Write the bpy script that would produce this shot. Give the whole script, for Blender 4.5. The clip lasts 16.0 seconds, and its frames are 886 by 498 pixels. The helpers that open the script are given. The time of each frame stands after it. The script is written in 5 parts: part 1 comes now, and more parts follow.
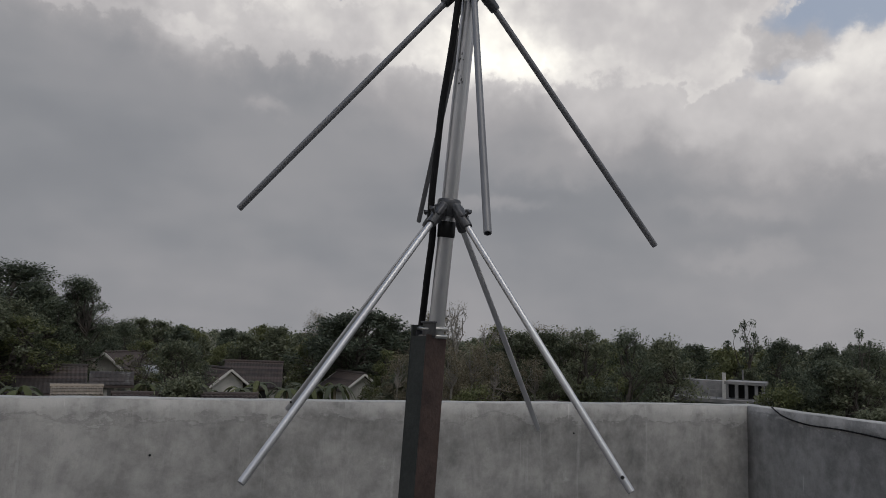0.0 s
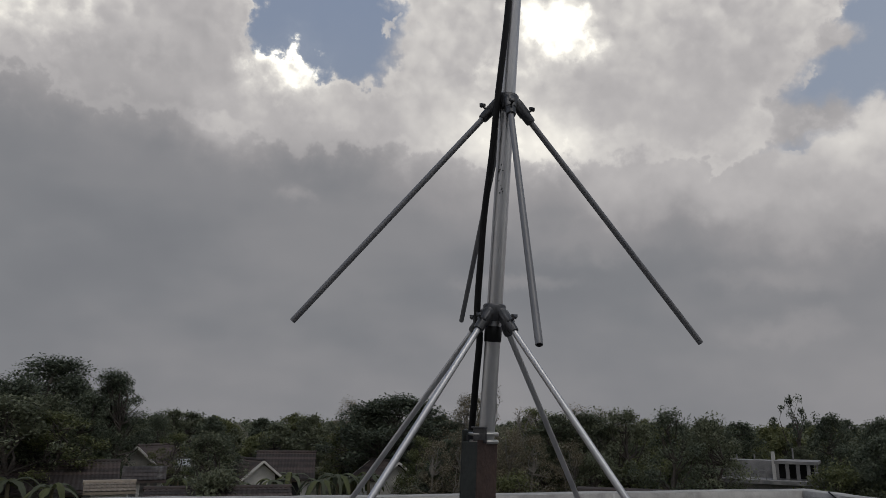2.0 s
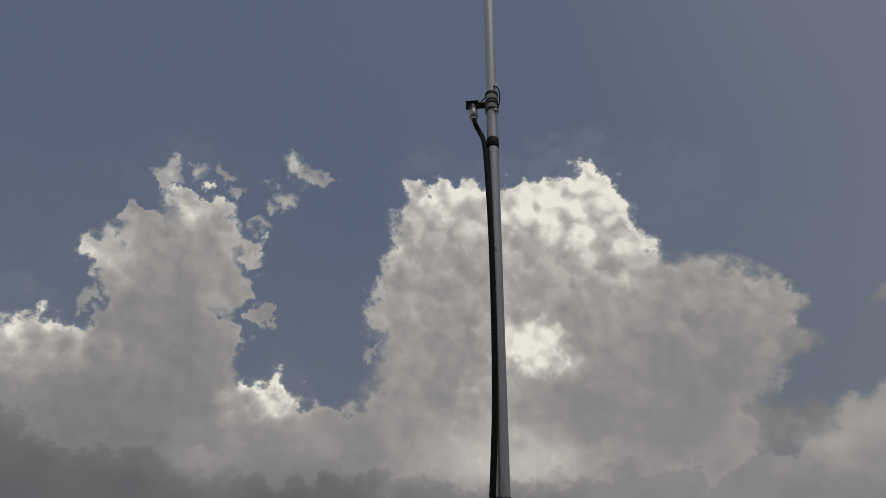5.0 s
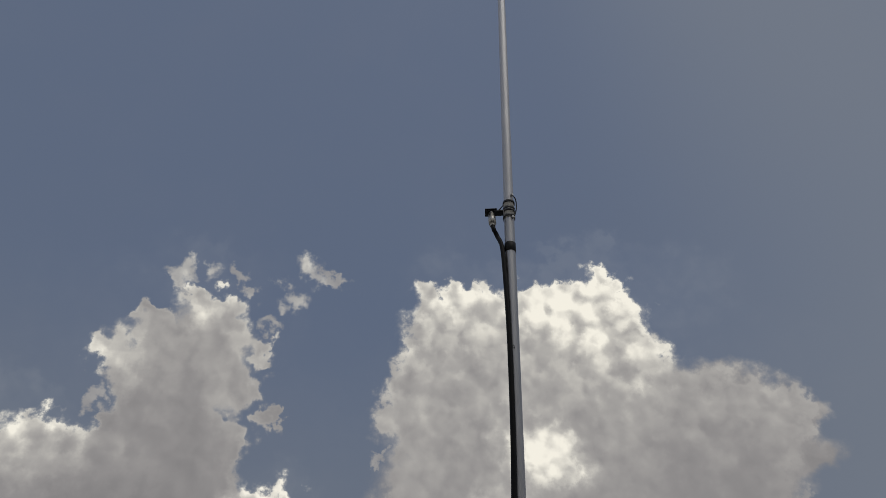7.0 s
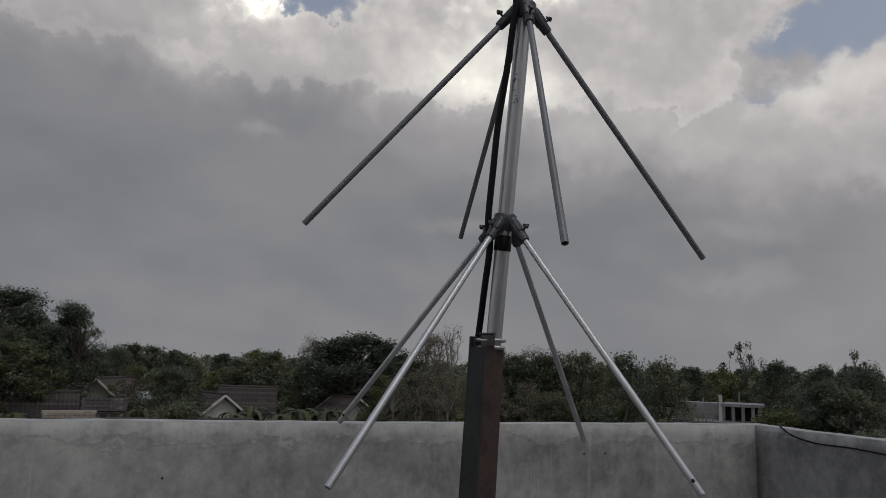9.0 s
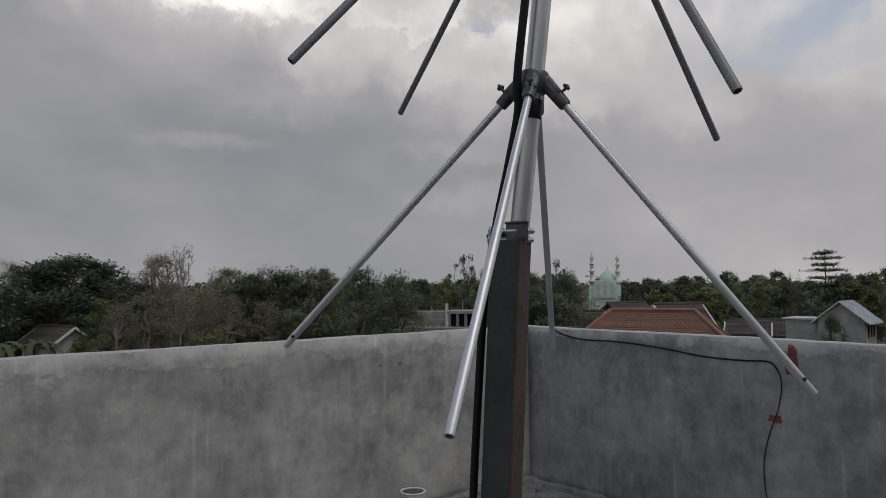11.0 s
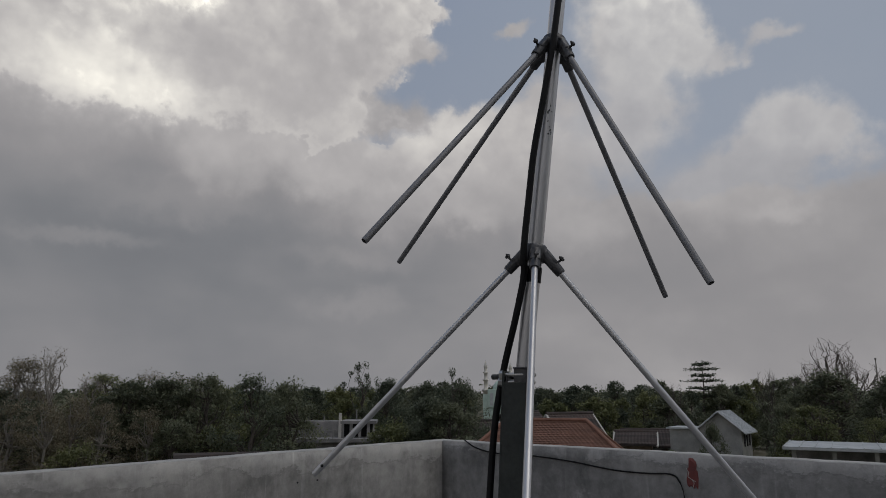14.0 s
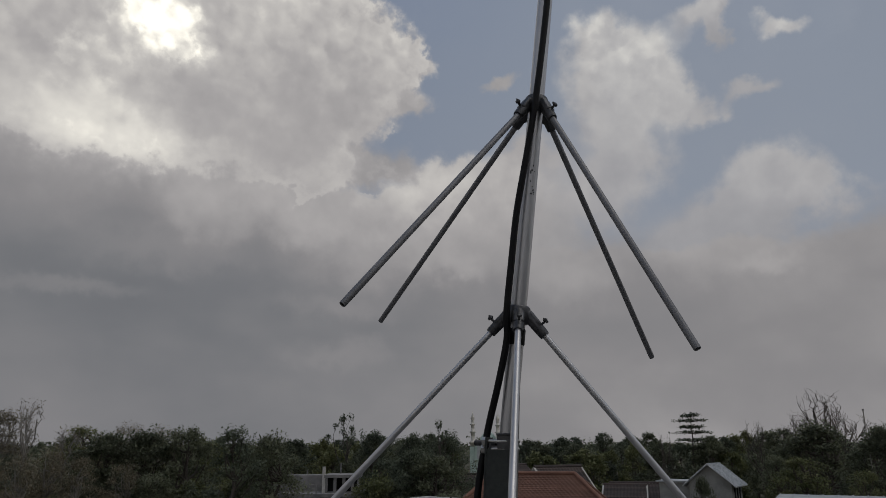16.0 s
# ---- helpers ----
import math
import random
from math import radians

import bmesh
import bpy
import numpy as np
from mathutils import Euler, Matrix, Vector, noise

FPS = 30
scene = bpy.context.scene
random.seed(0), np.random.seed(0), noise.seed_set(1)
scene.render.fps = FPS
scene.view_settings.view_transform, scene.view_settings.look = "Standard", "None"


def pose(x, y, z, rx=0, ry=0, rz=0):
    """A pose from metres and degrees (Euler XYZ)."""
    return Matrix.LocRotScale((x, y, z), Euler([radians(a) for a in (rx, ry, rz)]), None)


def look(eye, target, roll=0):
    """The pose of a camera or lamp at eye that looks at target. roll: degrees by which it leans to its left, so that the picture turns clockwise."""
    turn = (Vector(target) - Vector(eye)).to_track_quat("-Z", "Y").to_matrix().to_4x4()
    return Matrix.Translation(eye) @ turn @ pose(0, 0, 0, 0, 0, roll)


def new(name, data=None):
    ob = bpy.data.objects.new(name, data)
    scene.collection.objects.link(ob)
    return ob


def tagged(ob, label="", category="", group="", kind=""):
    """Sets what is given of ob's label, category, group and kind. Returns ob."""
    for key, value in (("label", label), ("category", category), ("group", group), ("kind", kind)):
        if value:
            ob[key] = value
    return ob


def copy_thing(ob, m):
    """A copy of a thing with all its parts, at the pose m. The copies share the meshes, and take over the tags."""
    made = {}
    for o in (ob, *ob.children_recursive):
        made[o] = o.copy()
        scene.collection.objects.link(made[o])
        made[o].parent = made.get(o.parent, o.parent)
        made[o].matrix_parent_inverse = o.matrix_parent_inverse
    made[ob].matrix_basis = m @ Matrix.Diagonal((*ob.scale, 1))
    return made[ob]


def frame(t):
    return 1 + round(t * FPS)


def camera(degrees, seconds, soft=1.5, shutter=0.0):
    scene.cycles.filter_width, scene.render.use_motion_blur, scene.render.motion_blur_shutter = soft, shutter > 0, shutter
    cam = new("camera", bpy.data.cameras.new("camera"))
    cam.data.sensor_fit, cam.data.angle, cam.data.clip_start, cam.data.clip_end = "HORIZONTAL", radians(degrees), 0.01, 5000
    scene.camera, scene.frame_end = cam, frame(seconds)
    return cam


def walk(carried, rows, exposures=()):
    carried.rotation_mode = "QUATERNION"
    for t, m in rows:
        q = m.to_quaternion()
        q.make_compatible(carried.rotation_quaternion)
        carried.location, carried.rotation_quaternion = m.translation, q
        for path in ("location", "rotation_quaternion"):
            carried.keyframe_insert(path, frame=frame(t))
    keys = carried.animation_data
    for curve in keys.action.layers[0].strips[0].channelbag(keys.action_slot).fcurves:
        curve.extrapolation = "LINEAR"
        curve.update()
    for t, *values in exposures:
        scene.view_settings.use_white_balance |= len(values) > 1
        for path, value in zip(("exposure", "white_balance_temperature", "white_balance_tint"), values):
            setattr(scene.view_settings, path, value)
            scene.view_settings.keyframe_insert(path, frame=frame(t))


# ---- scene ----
cam = camera(64.28, 16.0, soft=0.85)

# seconds, place in metres, turn in degrees
PATH = [
    (0, -0.365, -1.084, 1.593, 97.44, -2.23, -18.58),
    (0.5, -0.369, -1.099, 1.617, 101.99, -1.31, -16.94),
    (1, -0.367, -1.089, 1.623, 102.37, -0.64, -16.81),
    (1.5, -0.373, -1.098, 1.624, 102.22, -0.38, -17.80),
    (2, -0.404, -1.113, 1.626, 104.00, -0.75, -15.89),
    (2.5, -0.422, -1.119, 1.639, 106.87, -1.37, -16.95),
    (3, -0.435, -1.143, 1.667, 112.29, -0.03, -17.67),
    (3.5, -0.424, -1.140, 1.701, 117.10, 0.85, -18.12),
    (4, -0.411, -1.124, 1.721, 122.95, 1.96, -16.88),
    (4.5, -0.412, -1.113, 1.753, 127.25, 2.10, -15.86),
    (5, -0.419, -1.130, 1.769, 129.68, 2.40, -15.90),
    (5.2, -0.420, -1.133, 1.771, 131.60, 2.23, -15.73),
    (6.0, -0.435, -1.160, 1.750, 137.2, 1.8, -15.6),
    (6.7, -0.455, -1.185, 1.710, 139.2, 1.4, -15.7),
    (7.3, -0.467, -1.197, 1.678, 135.11, 1.17, -15.80),
    (7.5, -0.462, -1.189, 1.669, 132.19, 1.19, -15.96),
    (8, -0.455, -1.151, 1.637, 115.41, 0.78, -15.27),
    (8.5, -0.432, -1.115, 1.600, 107.52, -0.29, -18.81),
    (9, -0.475, -1.079, 1.568, 99.37, -1.88, -19.05),
    (9.2, -0.499, -1.071, 1.552, 97.97, -2.03, -19.51),
    (10.2, -0.655, -0.850, 1.542, 94.3, -1.0, -30.5),
    (11.3, -0.750, -0.581, 1.537, 91.91, 0.39, -43.02),
    (11.5, -0.830, -0.563, 1.528, 91.30, -0.22, -44.88),
    (11.8, -0.895, -0.549, 1.540, 94.40, -1.71, -50.29),
    (12, -0.924, -0.552, 1.545, 95.86, -1.99, -50.02),
    (12.5, -0.902, -0.575, 1.579, 100.72, -0.35, -49.10),
    (13, -0.901, -0.614, 1.593, 102.62, 1.14, -51.07),
    (13.5, -0.941, -0.635, 1.584, 101.12, -0.51, -50.96),
    (14, -0.969, -0.642, 1.583, 101.56, 0.12, -48.93),
    (14.5, -0.958, -0.633, 1.580, 100.89, -0.49, -49.96),
    (15, -0.941, -0.622, 1.578, 100.10, -0.48, -50.47),
    (15.5, -0.942, -0.630, 1.587, 102.05, -0.57, -50.59),
    (16, -0.950, -0.637, 1.606, 105.57, 0.23, -50.00),
]
EXPOSURE = [(0, 0.4), (0.6, 0.16), (1.5, 0.11), (2.0, 0.1), (2.5, -0.15), (3.0, -0.5), (3.5, -0.58), (4.0, -0.74), (4.6, -0.82), (5.2, -0.82), (7.3, -0.6), (7.6, -0.56), (8.2, -0.66), (8.6, -0.36), (9.0, 0.08), (9.6, 0.2), (11.3, 0.5), (12.0, 0.38), (12.5, 0.05), (13.0, -0.02), (15.0, 0.05), (16, -0.18)]
walk(cam, [(t, pose(*p)) for t, *p in PATH], EXPOSURE)

# ---------------------------------------------------------------- light
SUN_AZ, SUN_EL = 162.0, 63.0


class Nodes:
    """Short ways to lay out shader nodes."""

    def __init__(self, tree):
        self.t = tree
        tree.nodes.clear()

    def add(self, kind):
        return self.t.nodes.new(kind)

    def put(self, socket, value):
        if isinstance(value, bpy.types.NodeSocket):
            self.t.links.new(value, socket)
        else:
            socket.default_value = value

    def math(self, op, a, b=0.0, c=0.0, clamp=False):
        n = self.add("ShaderNodeMath")
        n.operation, n.use_clamp = op, clamp
        for s, v in zip(n.inputs, (a, b, c)):
            self.put(s, v)
        return n.outputs[0]

    def vec(self, op, a, b=(0, 0, 0)):
        n = self.add("ShaderNodeVectorMath")
        n.operation = op
        self.put(n.inputs[0], a)
        self.put(n.inputs[1], b)
        return n.outputs["Value"] if op in ("DOT_PRODUCT", "LENGTH") else n.outputs[0]

    def noise(self, vector, scale, detail=4.0, rough=0.5, out=0, distortion=0.0):
        n = self.add("ShaderNodeTexNoise")
        self.put(n.inputs["Vector"], vector)
        n.inputs["Scale"].default_value = scale
        n.inputs["Detail"].default_value = detail
        n.inputs["Roughness"].default_value = rough
        n.inputs["Distortion"].default_value = distortion
        return n.outputs[out]

    def ramp(self, value, stops):
        n = self.add("ShaderNodeValToRGB")
        self.put(n.inputs[0], value)
        e = n.color_ramp.elements
        while len(e) < len(stops):
            e.new(0.5)
        for el, (p, col) in zip(e, stops):
            el.position = p
            el.color = (*col, 1) if isinstance(col, tuple) else (col, col, col, 1)
        return n.outputs[0]

    def mix(self, f, a, b, blend="MIX"):
        n = self.add("ShaderNodeMix")
        n.data_type, n.blend_type = "RGBA", blend
        self.put(n.inputs[0], f)
        for s, v in ((n.inputs[6], a), (n.inputs[7], b)):
            self.put(s, (*v, 1) if isinstance(v, tuple) and len(v) == 3 else v)
        return n.outputs[2]

    def step(self, v, lo, hi):
        n = self.add("ShaderNodeMapRange")
        n.interpolation_type = "SMOOTHSTEP"
        self.put(n.inputs[0], v)
        n.inputs[1].default_value, n.inputs[2].default_value = lo, hi
        return n.outputs[0]


# clouds, each puff as bearing, elevation, half width, half height in degrees and how much light it catches
WEST_HEAP = [
    (-8.2, 41.3, 3.4, 1, 0.8), (-12.9, 39.5, 1.1, 0.6, 0.65), (-9.4, 38.2, 4.8, 1.8, 0.61), (-14.3, 35.6, 1.7, 1.4, 0.75), (-5.3, 39.9, 2.1, 1.5, 0.7), (-1.2, 39, 1.5, 0.8, 0.67),
    (-7.3, 36.2, 4.6, 2, 0.55), (-2.5, 35.8, 1.5, 1.2, 0.61), (-10.6, 34.1, 2.9, 1.6, 0.51), (-7.3, 32.7, 4, 2, 0.51), (-12.7, 31.3, 0.9, 1.1, 0.45), (0.3, 33.9, 0.7, 0.9, 0.5),
    (-2.8, 31.6, 1.8, 1.5, 0.55), (-5.2, 29.2, 3.1, 2.5, 0.45), (-17.4, 29.3, 3.6, 1.4, 0.87), (-18, 27.2, 3, 1.8, 0.81), (-15.2, 27.9, 2, 1.6, 0.65), (-16.6, 25.6, 4.4, 1.8, 0.45),
]
WEST_FOOT = [
    (-12.2, 25.2, 5.1, 2.1, 0.4), (-6.8, 25.4, 6.3, 2.3, 0.38), (-4.9, 27.1, 2.6, 2.1, 0.55), (1.8, 27.2, 2.4, 1.4, 1.05), (0.6, 25.7, 2.9, 1.5, 0.66), (5.4, 25.6, 3.4, 1.5, 0.62),
    (8.1, 25, 2.8, 1.7, 0.55), (2.5, 24, 6.2, 2.1, 0.4), (11.9, 26.4, 2, 1.3, 0.68), (12.4, 24.2, 3.4, 2.1, 0.58), (-3.8, 24.9, 1.7, 1, 0.62), (-10.3, 30.3, 2.5, 2.1, 0.5),
    (-12.7, 28, 2.7, 1.8, 0.52),
]
MIDDLE_HEAD = [
    (17.1, 43.8, 2.6, 1.3, 0.86), (21.1, 42.5, 3.2, 1.4, 0.8), (17.4, 41.1, 3.7, 2.3, 0.78), (27.1, 43.5, 2.7, 1.3, 0.98), (30.1, 42.9, 2.4, 1.3, 1), (34.3, 43.1, 1, 1.3, 0.98),
    (35.3, 41.2, 2.3, 1.2, 0.98), (31.1, 40.9, 5.4, 1.8, 0.94), (35.7, 38.9, 1.8, 1.6, 0.97), (37.1, 36.2, 1.8, 1.2, 0.93), (33.6, 37.5, 4.5, 2.1, 0.86), (29.2, 39.3, 2.3, 1.1, 0.66),
    (14.2, 38, 2, 2.4, 0.66), (18.7, 37.8, 5.2, 3.1, 0.64), (26.1, 37.2, 5.8, 3.1, 0.68), (34.9, 33.4, 4.3, 2.6, 0.68), (12.9, 34.3, 2.1, 2.4, 0.62), (38.7, 31.5, 5.4, 2.4, 0.66),
]
MIDDLE_BODY = [
    (19.4, 33.2, 6.5, 3.1, 0.6), (29.6, 32.6, 6.4, 3.4, 0.6), (41.9, 32, 3.1, 1.1, 0.76), (43.7, 29.8, 2.7, 2.2, 0.66), (46.8, 30.7, 1.6, 0.9, 0.72), (45.6, 29.7, 1.7, 1, 0.62),
    (24.9, 31.4, 2.5, 2.3, 1.25), (27.7, 29.5, 1.8, 0.6, 1.25), (20.1, 28.4, 1.3, 0.9, 1.15), (32.4, 29.1, 7.2, 3.4, 0.58), (39.4, 27.8, 4.9, 2.9, 0.58), (17, 28.8, 3.9, 2.5, 0.58),
    (22.9, 26.7, 7.7, 2.9, 0.56), (32.2, 24.3, 7.5, 2.9, 0.56), (36.8, 24, 3.7, 2.5, 0.52), (39, 21.1, 2.7, 1.2, 0.64), (18.7, 23.5, 5.9, 2.5, 0.64), (25.3, 23, 3.7, 1.7, 0.64),
]
LOW_BANK = [
    (-2.9, 23, 2.5, 1.9, 0.65), (2.8, 24.1, 3.5, 1.2, 0.67), (6.9, 24.4, 2.5, 0.9, 0.63), (3.3, 17.7, 1.3, 0.7, 0.37), (14.5, 24.2, 3.1, 2.3, 0.63), (20.8, 24.1, 4.6, 2.3, 1.5),
    (26, 23.2, 2.5, 1.4, 1.15), (23.2, 22.4, 5, 1.1, 1.15), (30.8, 18, 2.9, 1.9, 0.57), (35.2, 19.1, 3.4, 1.9, 0.65), (39, 16.7, 2.4, 1.2, 0.61), (36.1, 22.8, 3, 2.8, 0.57),
    (30.2, 24.4, 4, 2.8, 0.53), (41.5, 17.2, 2, 0.9, 0.53), (44.2, 15.9, 2.9, 1.9, 0.47), (47.3, 18, 2.9, 1.9, 0.53), (50.2, 19.9, 3, 2.3, 0.59), (50, 14.6, 2.9, 1.2, 0.51),
]
EAST_BANK = [
    (25.8, 31.5, 3, 1.7, 1.1), (21.5, 28.4, 1.8, 1.1, 1.03), (28.8, 29, 2.9, 1, 0.97), (16.7, 28.2, 5.2, 3.6, 0.45), (32.8, 31, 5.4, 3.6, 0.47), (38.6, 32.1, 4.2, 2.6, 0.51),
    (42.7, 31.1, 3.6, 2.6, 0.53), (38.9, 28.3, 5.8, 3.1, 0.47), (44.8, 28.6, 2.3, 2.6, 0.43), (26.9, 26, 8.6, 3.1, 0.43), (19.9, 22.6, 6.1, 2.6, 0.49), (26, 22.9, 3.9, 1.7, 0.53),
    (33, 23.8, 6.2, 3.1, 0.43), (39.5, 24.4, 2.8, 2.6, 0.39), (35.5, 20.1, 6, 2.3, 0.43), (41.2, 18.4, 3.2, 1.5, 0.49), (32.1, 17.6, 3.2, 1.5, 0.33), (45.5, 22, 2.2, 1.3, 0.31),
]
EAST_CREST = [
    (46.5, 17.4, 4.8, 1.7, 0.53), (51.9, 22, 3.3, 1.3, 0.57), (55.2, 20.1, 2.4, 2.1, 0.59), (50.9, 18.8, 3.3, 1.5, 0.51), (50.8, 14.5, 2.1, 1, 0.49), (43, 22.3, 1.1, 1, 0.45),
    (48.1, 30.3, 1.3, 0.7, 0.59), (46.9, 26.7, 2.1, 1, 0.43), (28.1, 14.6, 5.3, 1.1, 0.29), (42.3, 15.5, 5.9, 2.6, 0.41), (21.8, 11.3, 4.2, 0.6, 0.27), (41.5, 10.9, 3.1, 0.8, 0.32),
    (42.1, 7.1, 3.1, 0.8, 0.3), (55.6, 17.4, 4.8, 3.1, 0.45), (18.2, 19.1, 6.5, 2.1, 0.33),
]
EAST_HEAP = [
    (63.7, 31.8, 2.7, 1.8, 0.65), (66, 30, 3.6, 2.1, 0.69), (68.2, 27.8, 2.3, 2.3, 0.69), (70.3, 26.1, 1.5, 1.5, 0.63), (64.8, 27, 4, 3.1, 0.57), (65.9, 23, 3.9, 2.6, 0.53),
    (63.3, 19.7, 4.4, 2.6, 0.49), (72.6, 24.6, 1.4, 1, 0.55), (78.7, 29.9, 1.8, 0.9, 0.65), (72.9, 32.2, 3, 1.5, 0.61), (76, 25.9, 2.3, 0.9, 0.51), (74.4, 30.3, 0.8, 1.5, 0.47),
    (77.2, 20.1, 3.3, 2.1, 0.55), (79.6, 17.8, 2.5, 1.7, 0.57), (74.9, 17.9, 3.2, 2.1, 0.51), (71.7, 14.9, 4.3, 2.6, 0.48), (75.1, 13.1, 2.1, 0.7, 0.53), (55, 28.6, 1.5, 0.7, 0.41),
    (60.2, 13.5, 3.2, 2.1, 0.47), (57.8, 23.2, 2.2, 2.1, 0.47),
]
WISPS = [
    (-10.3, 43.3, 1.8, 1, 0.74), (-10.8, 42.2, 1, 0.5, 0.62), (-6, 43.7, 1.4, 0.7, 0.62), (-4, 42.6, 0.8, 0.5, 0.62), (1.9, 45.8, 1.8, 1, 0.79), (0.3, 43.1, 2, 0.9, 0.7),
    (4.6, 45, 1.6, 0.5, 0.62), (-1.3, 40.7, 1.2, 0.7, 0.62), (-14.8, 32.7, 0.8, 0.9, 0.62), (10.3, 31.1, 1.1, 0.5, 0.62), (47, 27.4, 1.4, 0.5, 0.62), (45.1, 26, 0.8, 1.4, 0.62),
    (42, 23, 0.8, 1.2, 0.67), (45.2, 21.9, 0.7, 0.6, 0.62), (44.1, 20.2, 1.7, 0.5, 0.62), (50.2, 21.2, 2.1, 1.4, 0.79), (47.8, 19.6, 2.3, 1.2, 0.72), (45, 18.4, 3.2, 1.2, 0.67),
    (36.8, 38.6, 0.7, 0.4, 0.62), (-10.4, 26.7, 0.8, 1, 0.62),
]


def make_sky():
    """Hazy blue sky with two tall cumulus heaps over a grey deck; azimuth from +y to +x and elevation in degrees."""
    world = bpy.data.worlds.new("sky")
    scene.world = world
    world.use_nodes = True
    n = Nodes(world.node_tree)
    way = n.add("ShaderNodeTexCoord").outputs["Generated"]
    sep = n.add("ShaderNodeSeparateXYZ")
    n.put(sep.inputs[0], way)
    az = n.math("MULTIPLY", n.math("ARCTAN2", sep.outputs[0], sep.outputs[1]), 57.2958)
    el = n.math("MULTIPLY", n.math("ARCSINE", sep.outputs[2]), 57.2958)
    comb = n.add("ShaderNodeCombineXYZ")
    n.put(comb.inputs[0], az)
    n.put(comb.inputs[1], el)
    flat = comb.outputs[0]
    half = (0.5, 0.5, 0.5)
    # ragged outlines: a billow and a fine curl push the coordinates about
    wide = n.vec("SUBTRACT", n.noise(way, 14.0, 2.0, 0.5, 1), half)
    fine = n.vec("SUBTRACT", n.noise(way, 34.0, 6.0, 0.56, 1), half)
    p = n.vec("ADD", flat, n.vec("MULTIPLY", wide, (4.0, 3.0, 0)))
    smooth = n.vec("ADD", p, n.vec("MULTIPLY", fine, (3.4, 2.6, 0)))
    p = n.vec("ADD", p, n.vec("MULTIPLY", fine, (6.5, 5.5, 0)))

    def heap(puffs, where, total=None):
        """Sums (light, weight) of puffs."""
        for a, e, ra, re, b in puffs:
            d = n.add("ShaderNodeVectorMath")
            d.operation = "MULTIPLY_ADD"
            n.put(d.inputs[0], where)
            d.inputs[1].default_value, d.inputs[2].default_value = (1 / ra, 1 / re, 0), (-a / ra, -e / re, 0)
            g = n.math("POWER", 0.36, n.vec("DOT_PRODUCT", d.outputs[0], d.outputs[0]))
            one = n.add("ShaderNodeVectorMath")
            one.operation = "SCALE"
            one.inputs[0].default_value = (b, 1.0, 0)
            n.put(one.inputs["Scale"], g)
            one = one.outputs[0]
            total = one if total is None else n.vec("ADD", total, one)
        return total

    def pair(v):
        s = n.add("ShaderNodeSeparateXYZ")
        n.put(s.inputs[0], v)
        return s.outputs[0], s.outputs[1]

    light, crisp = pair(heap(WEST_HEAP + WEST_FOOT + MIDDLE_HEAD + MIDDLE_BODY, p))
    glow, misty = pair(heap(LOW_BANK + EAST_BANK + EAST_CREST + EAST_HEAP, smooth))
    gleam, thin = pair(heap(WISPS, p))
    # the deck that closes the lower sky, its upper edge uneven
    uneven = n.math("SUBTRACT", n.noise(way, 7.0, 6.0, 0.6), 0.5)
    edge = n.math("ADD", el, n.math("MULTIPLY", uneven, 6.0))
    edge = n.math("ADD", edge, n.math("MULTIPLY", n.step(az, 30.0, 52.0), 3.5))
    edge = n.math("SUBTRACT", edge, n.math("MULTIPLY", n.math("SUBTRACT", 1.0, n.step(az, 8.0, 24.0)), 5.5))
    deck = n.math("SUBTRACT", 1.0, n.step(edge, 14.0, 23.0))
    blotch = n.noise(n.vec("MULTIPLY", way, (1, 1, 2.0)), 4.5, 3.0, 0.45)
    # dark belly of the bank, paler haze to the east
    belly = n.math("ADD", 0.095, n.math("MULTIPLY", n.step(blotch, 0.3, 0.75), 0.09))
    belly = n.math("ADD", belly, n.math("MULTIPLY", n.math("MULTIPLY", n.step(edge, 12.0, 22.0), n.math("SUBTRACT", 1.0, n.step(az, 14.0, 40.0))), 0.24))
    belly = n.math("ADD", belly, n.math("MULTIPLY", n.step(az, 34.0, 72.0), 0.15))
    belly = n.math("ADD", belly, n.math("MULTIPLY", n.math("SUBTRACT", 1.0, n.step(el, 1.0, 9.0)), 0.05))
    weight = n.math("ADD", n.math("MULTIPLY", deck, 0.75), 0.0001)
    mass = n.math("ADD", n.math("ADD", crisp, misty), n.math("ADD", n.math("MULTIPLY", thin, 0.6), weight))
    lit = n.math("ADD", n.math("ADD", light, glow), n.math("ADD", n.math("MULTIPLY", gleam, 0.6), n.math("MULTIPLY", weight, belly)))
    lit = n.math("DIVIDE", lit, mass)
    solid = n.math("ADD", crisp, n.math("MULTIPLY", deck, 1.2))
    cover = n.step(solid, 0.28, 0.66)
    cover = n.math("MAXIMUM", cover, n.math("MULTIPLY", n.step(n.math("ADD", misty, solid), 0.16, 0.95), n.math("SUBTRACT", 1.0, n.math("MULTIPLY", n.step(az, 56.0, 66.0), 0.25))))
    cover = n.math("MAXIMUM", cover, n.math("MULTIPLY", n.step(thin, 0.2, 0.9), 0.8))
    # thin veils, and broken cloud over the rest of the sky
    veil = n.step(n.noise(way, 4.0, 8.0, 0.62), 0.36, 0.72)
    aside = n.step(n.math("ABSOLUTE", n.math("SUBTRACT", az, 30.0)), 62.0, 100.0)
    cover = n.math("MAXIMUM", cover, n.math("MULTIPLY", veil, n.math("ADD", 0.05, n.math("MULTIPLY", aside, 0.75))))
    lit = n.math("ADD", lit, n.math("MULTIPLY", aside, 0.30))

    # relief: the side of each puff towards the light is paler; strong on the bright heads, faint on the belly
    toward = n.vec("ADD", way, (0.0075, 0.001, 0.0085))
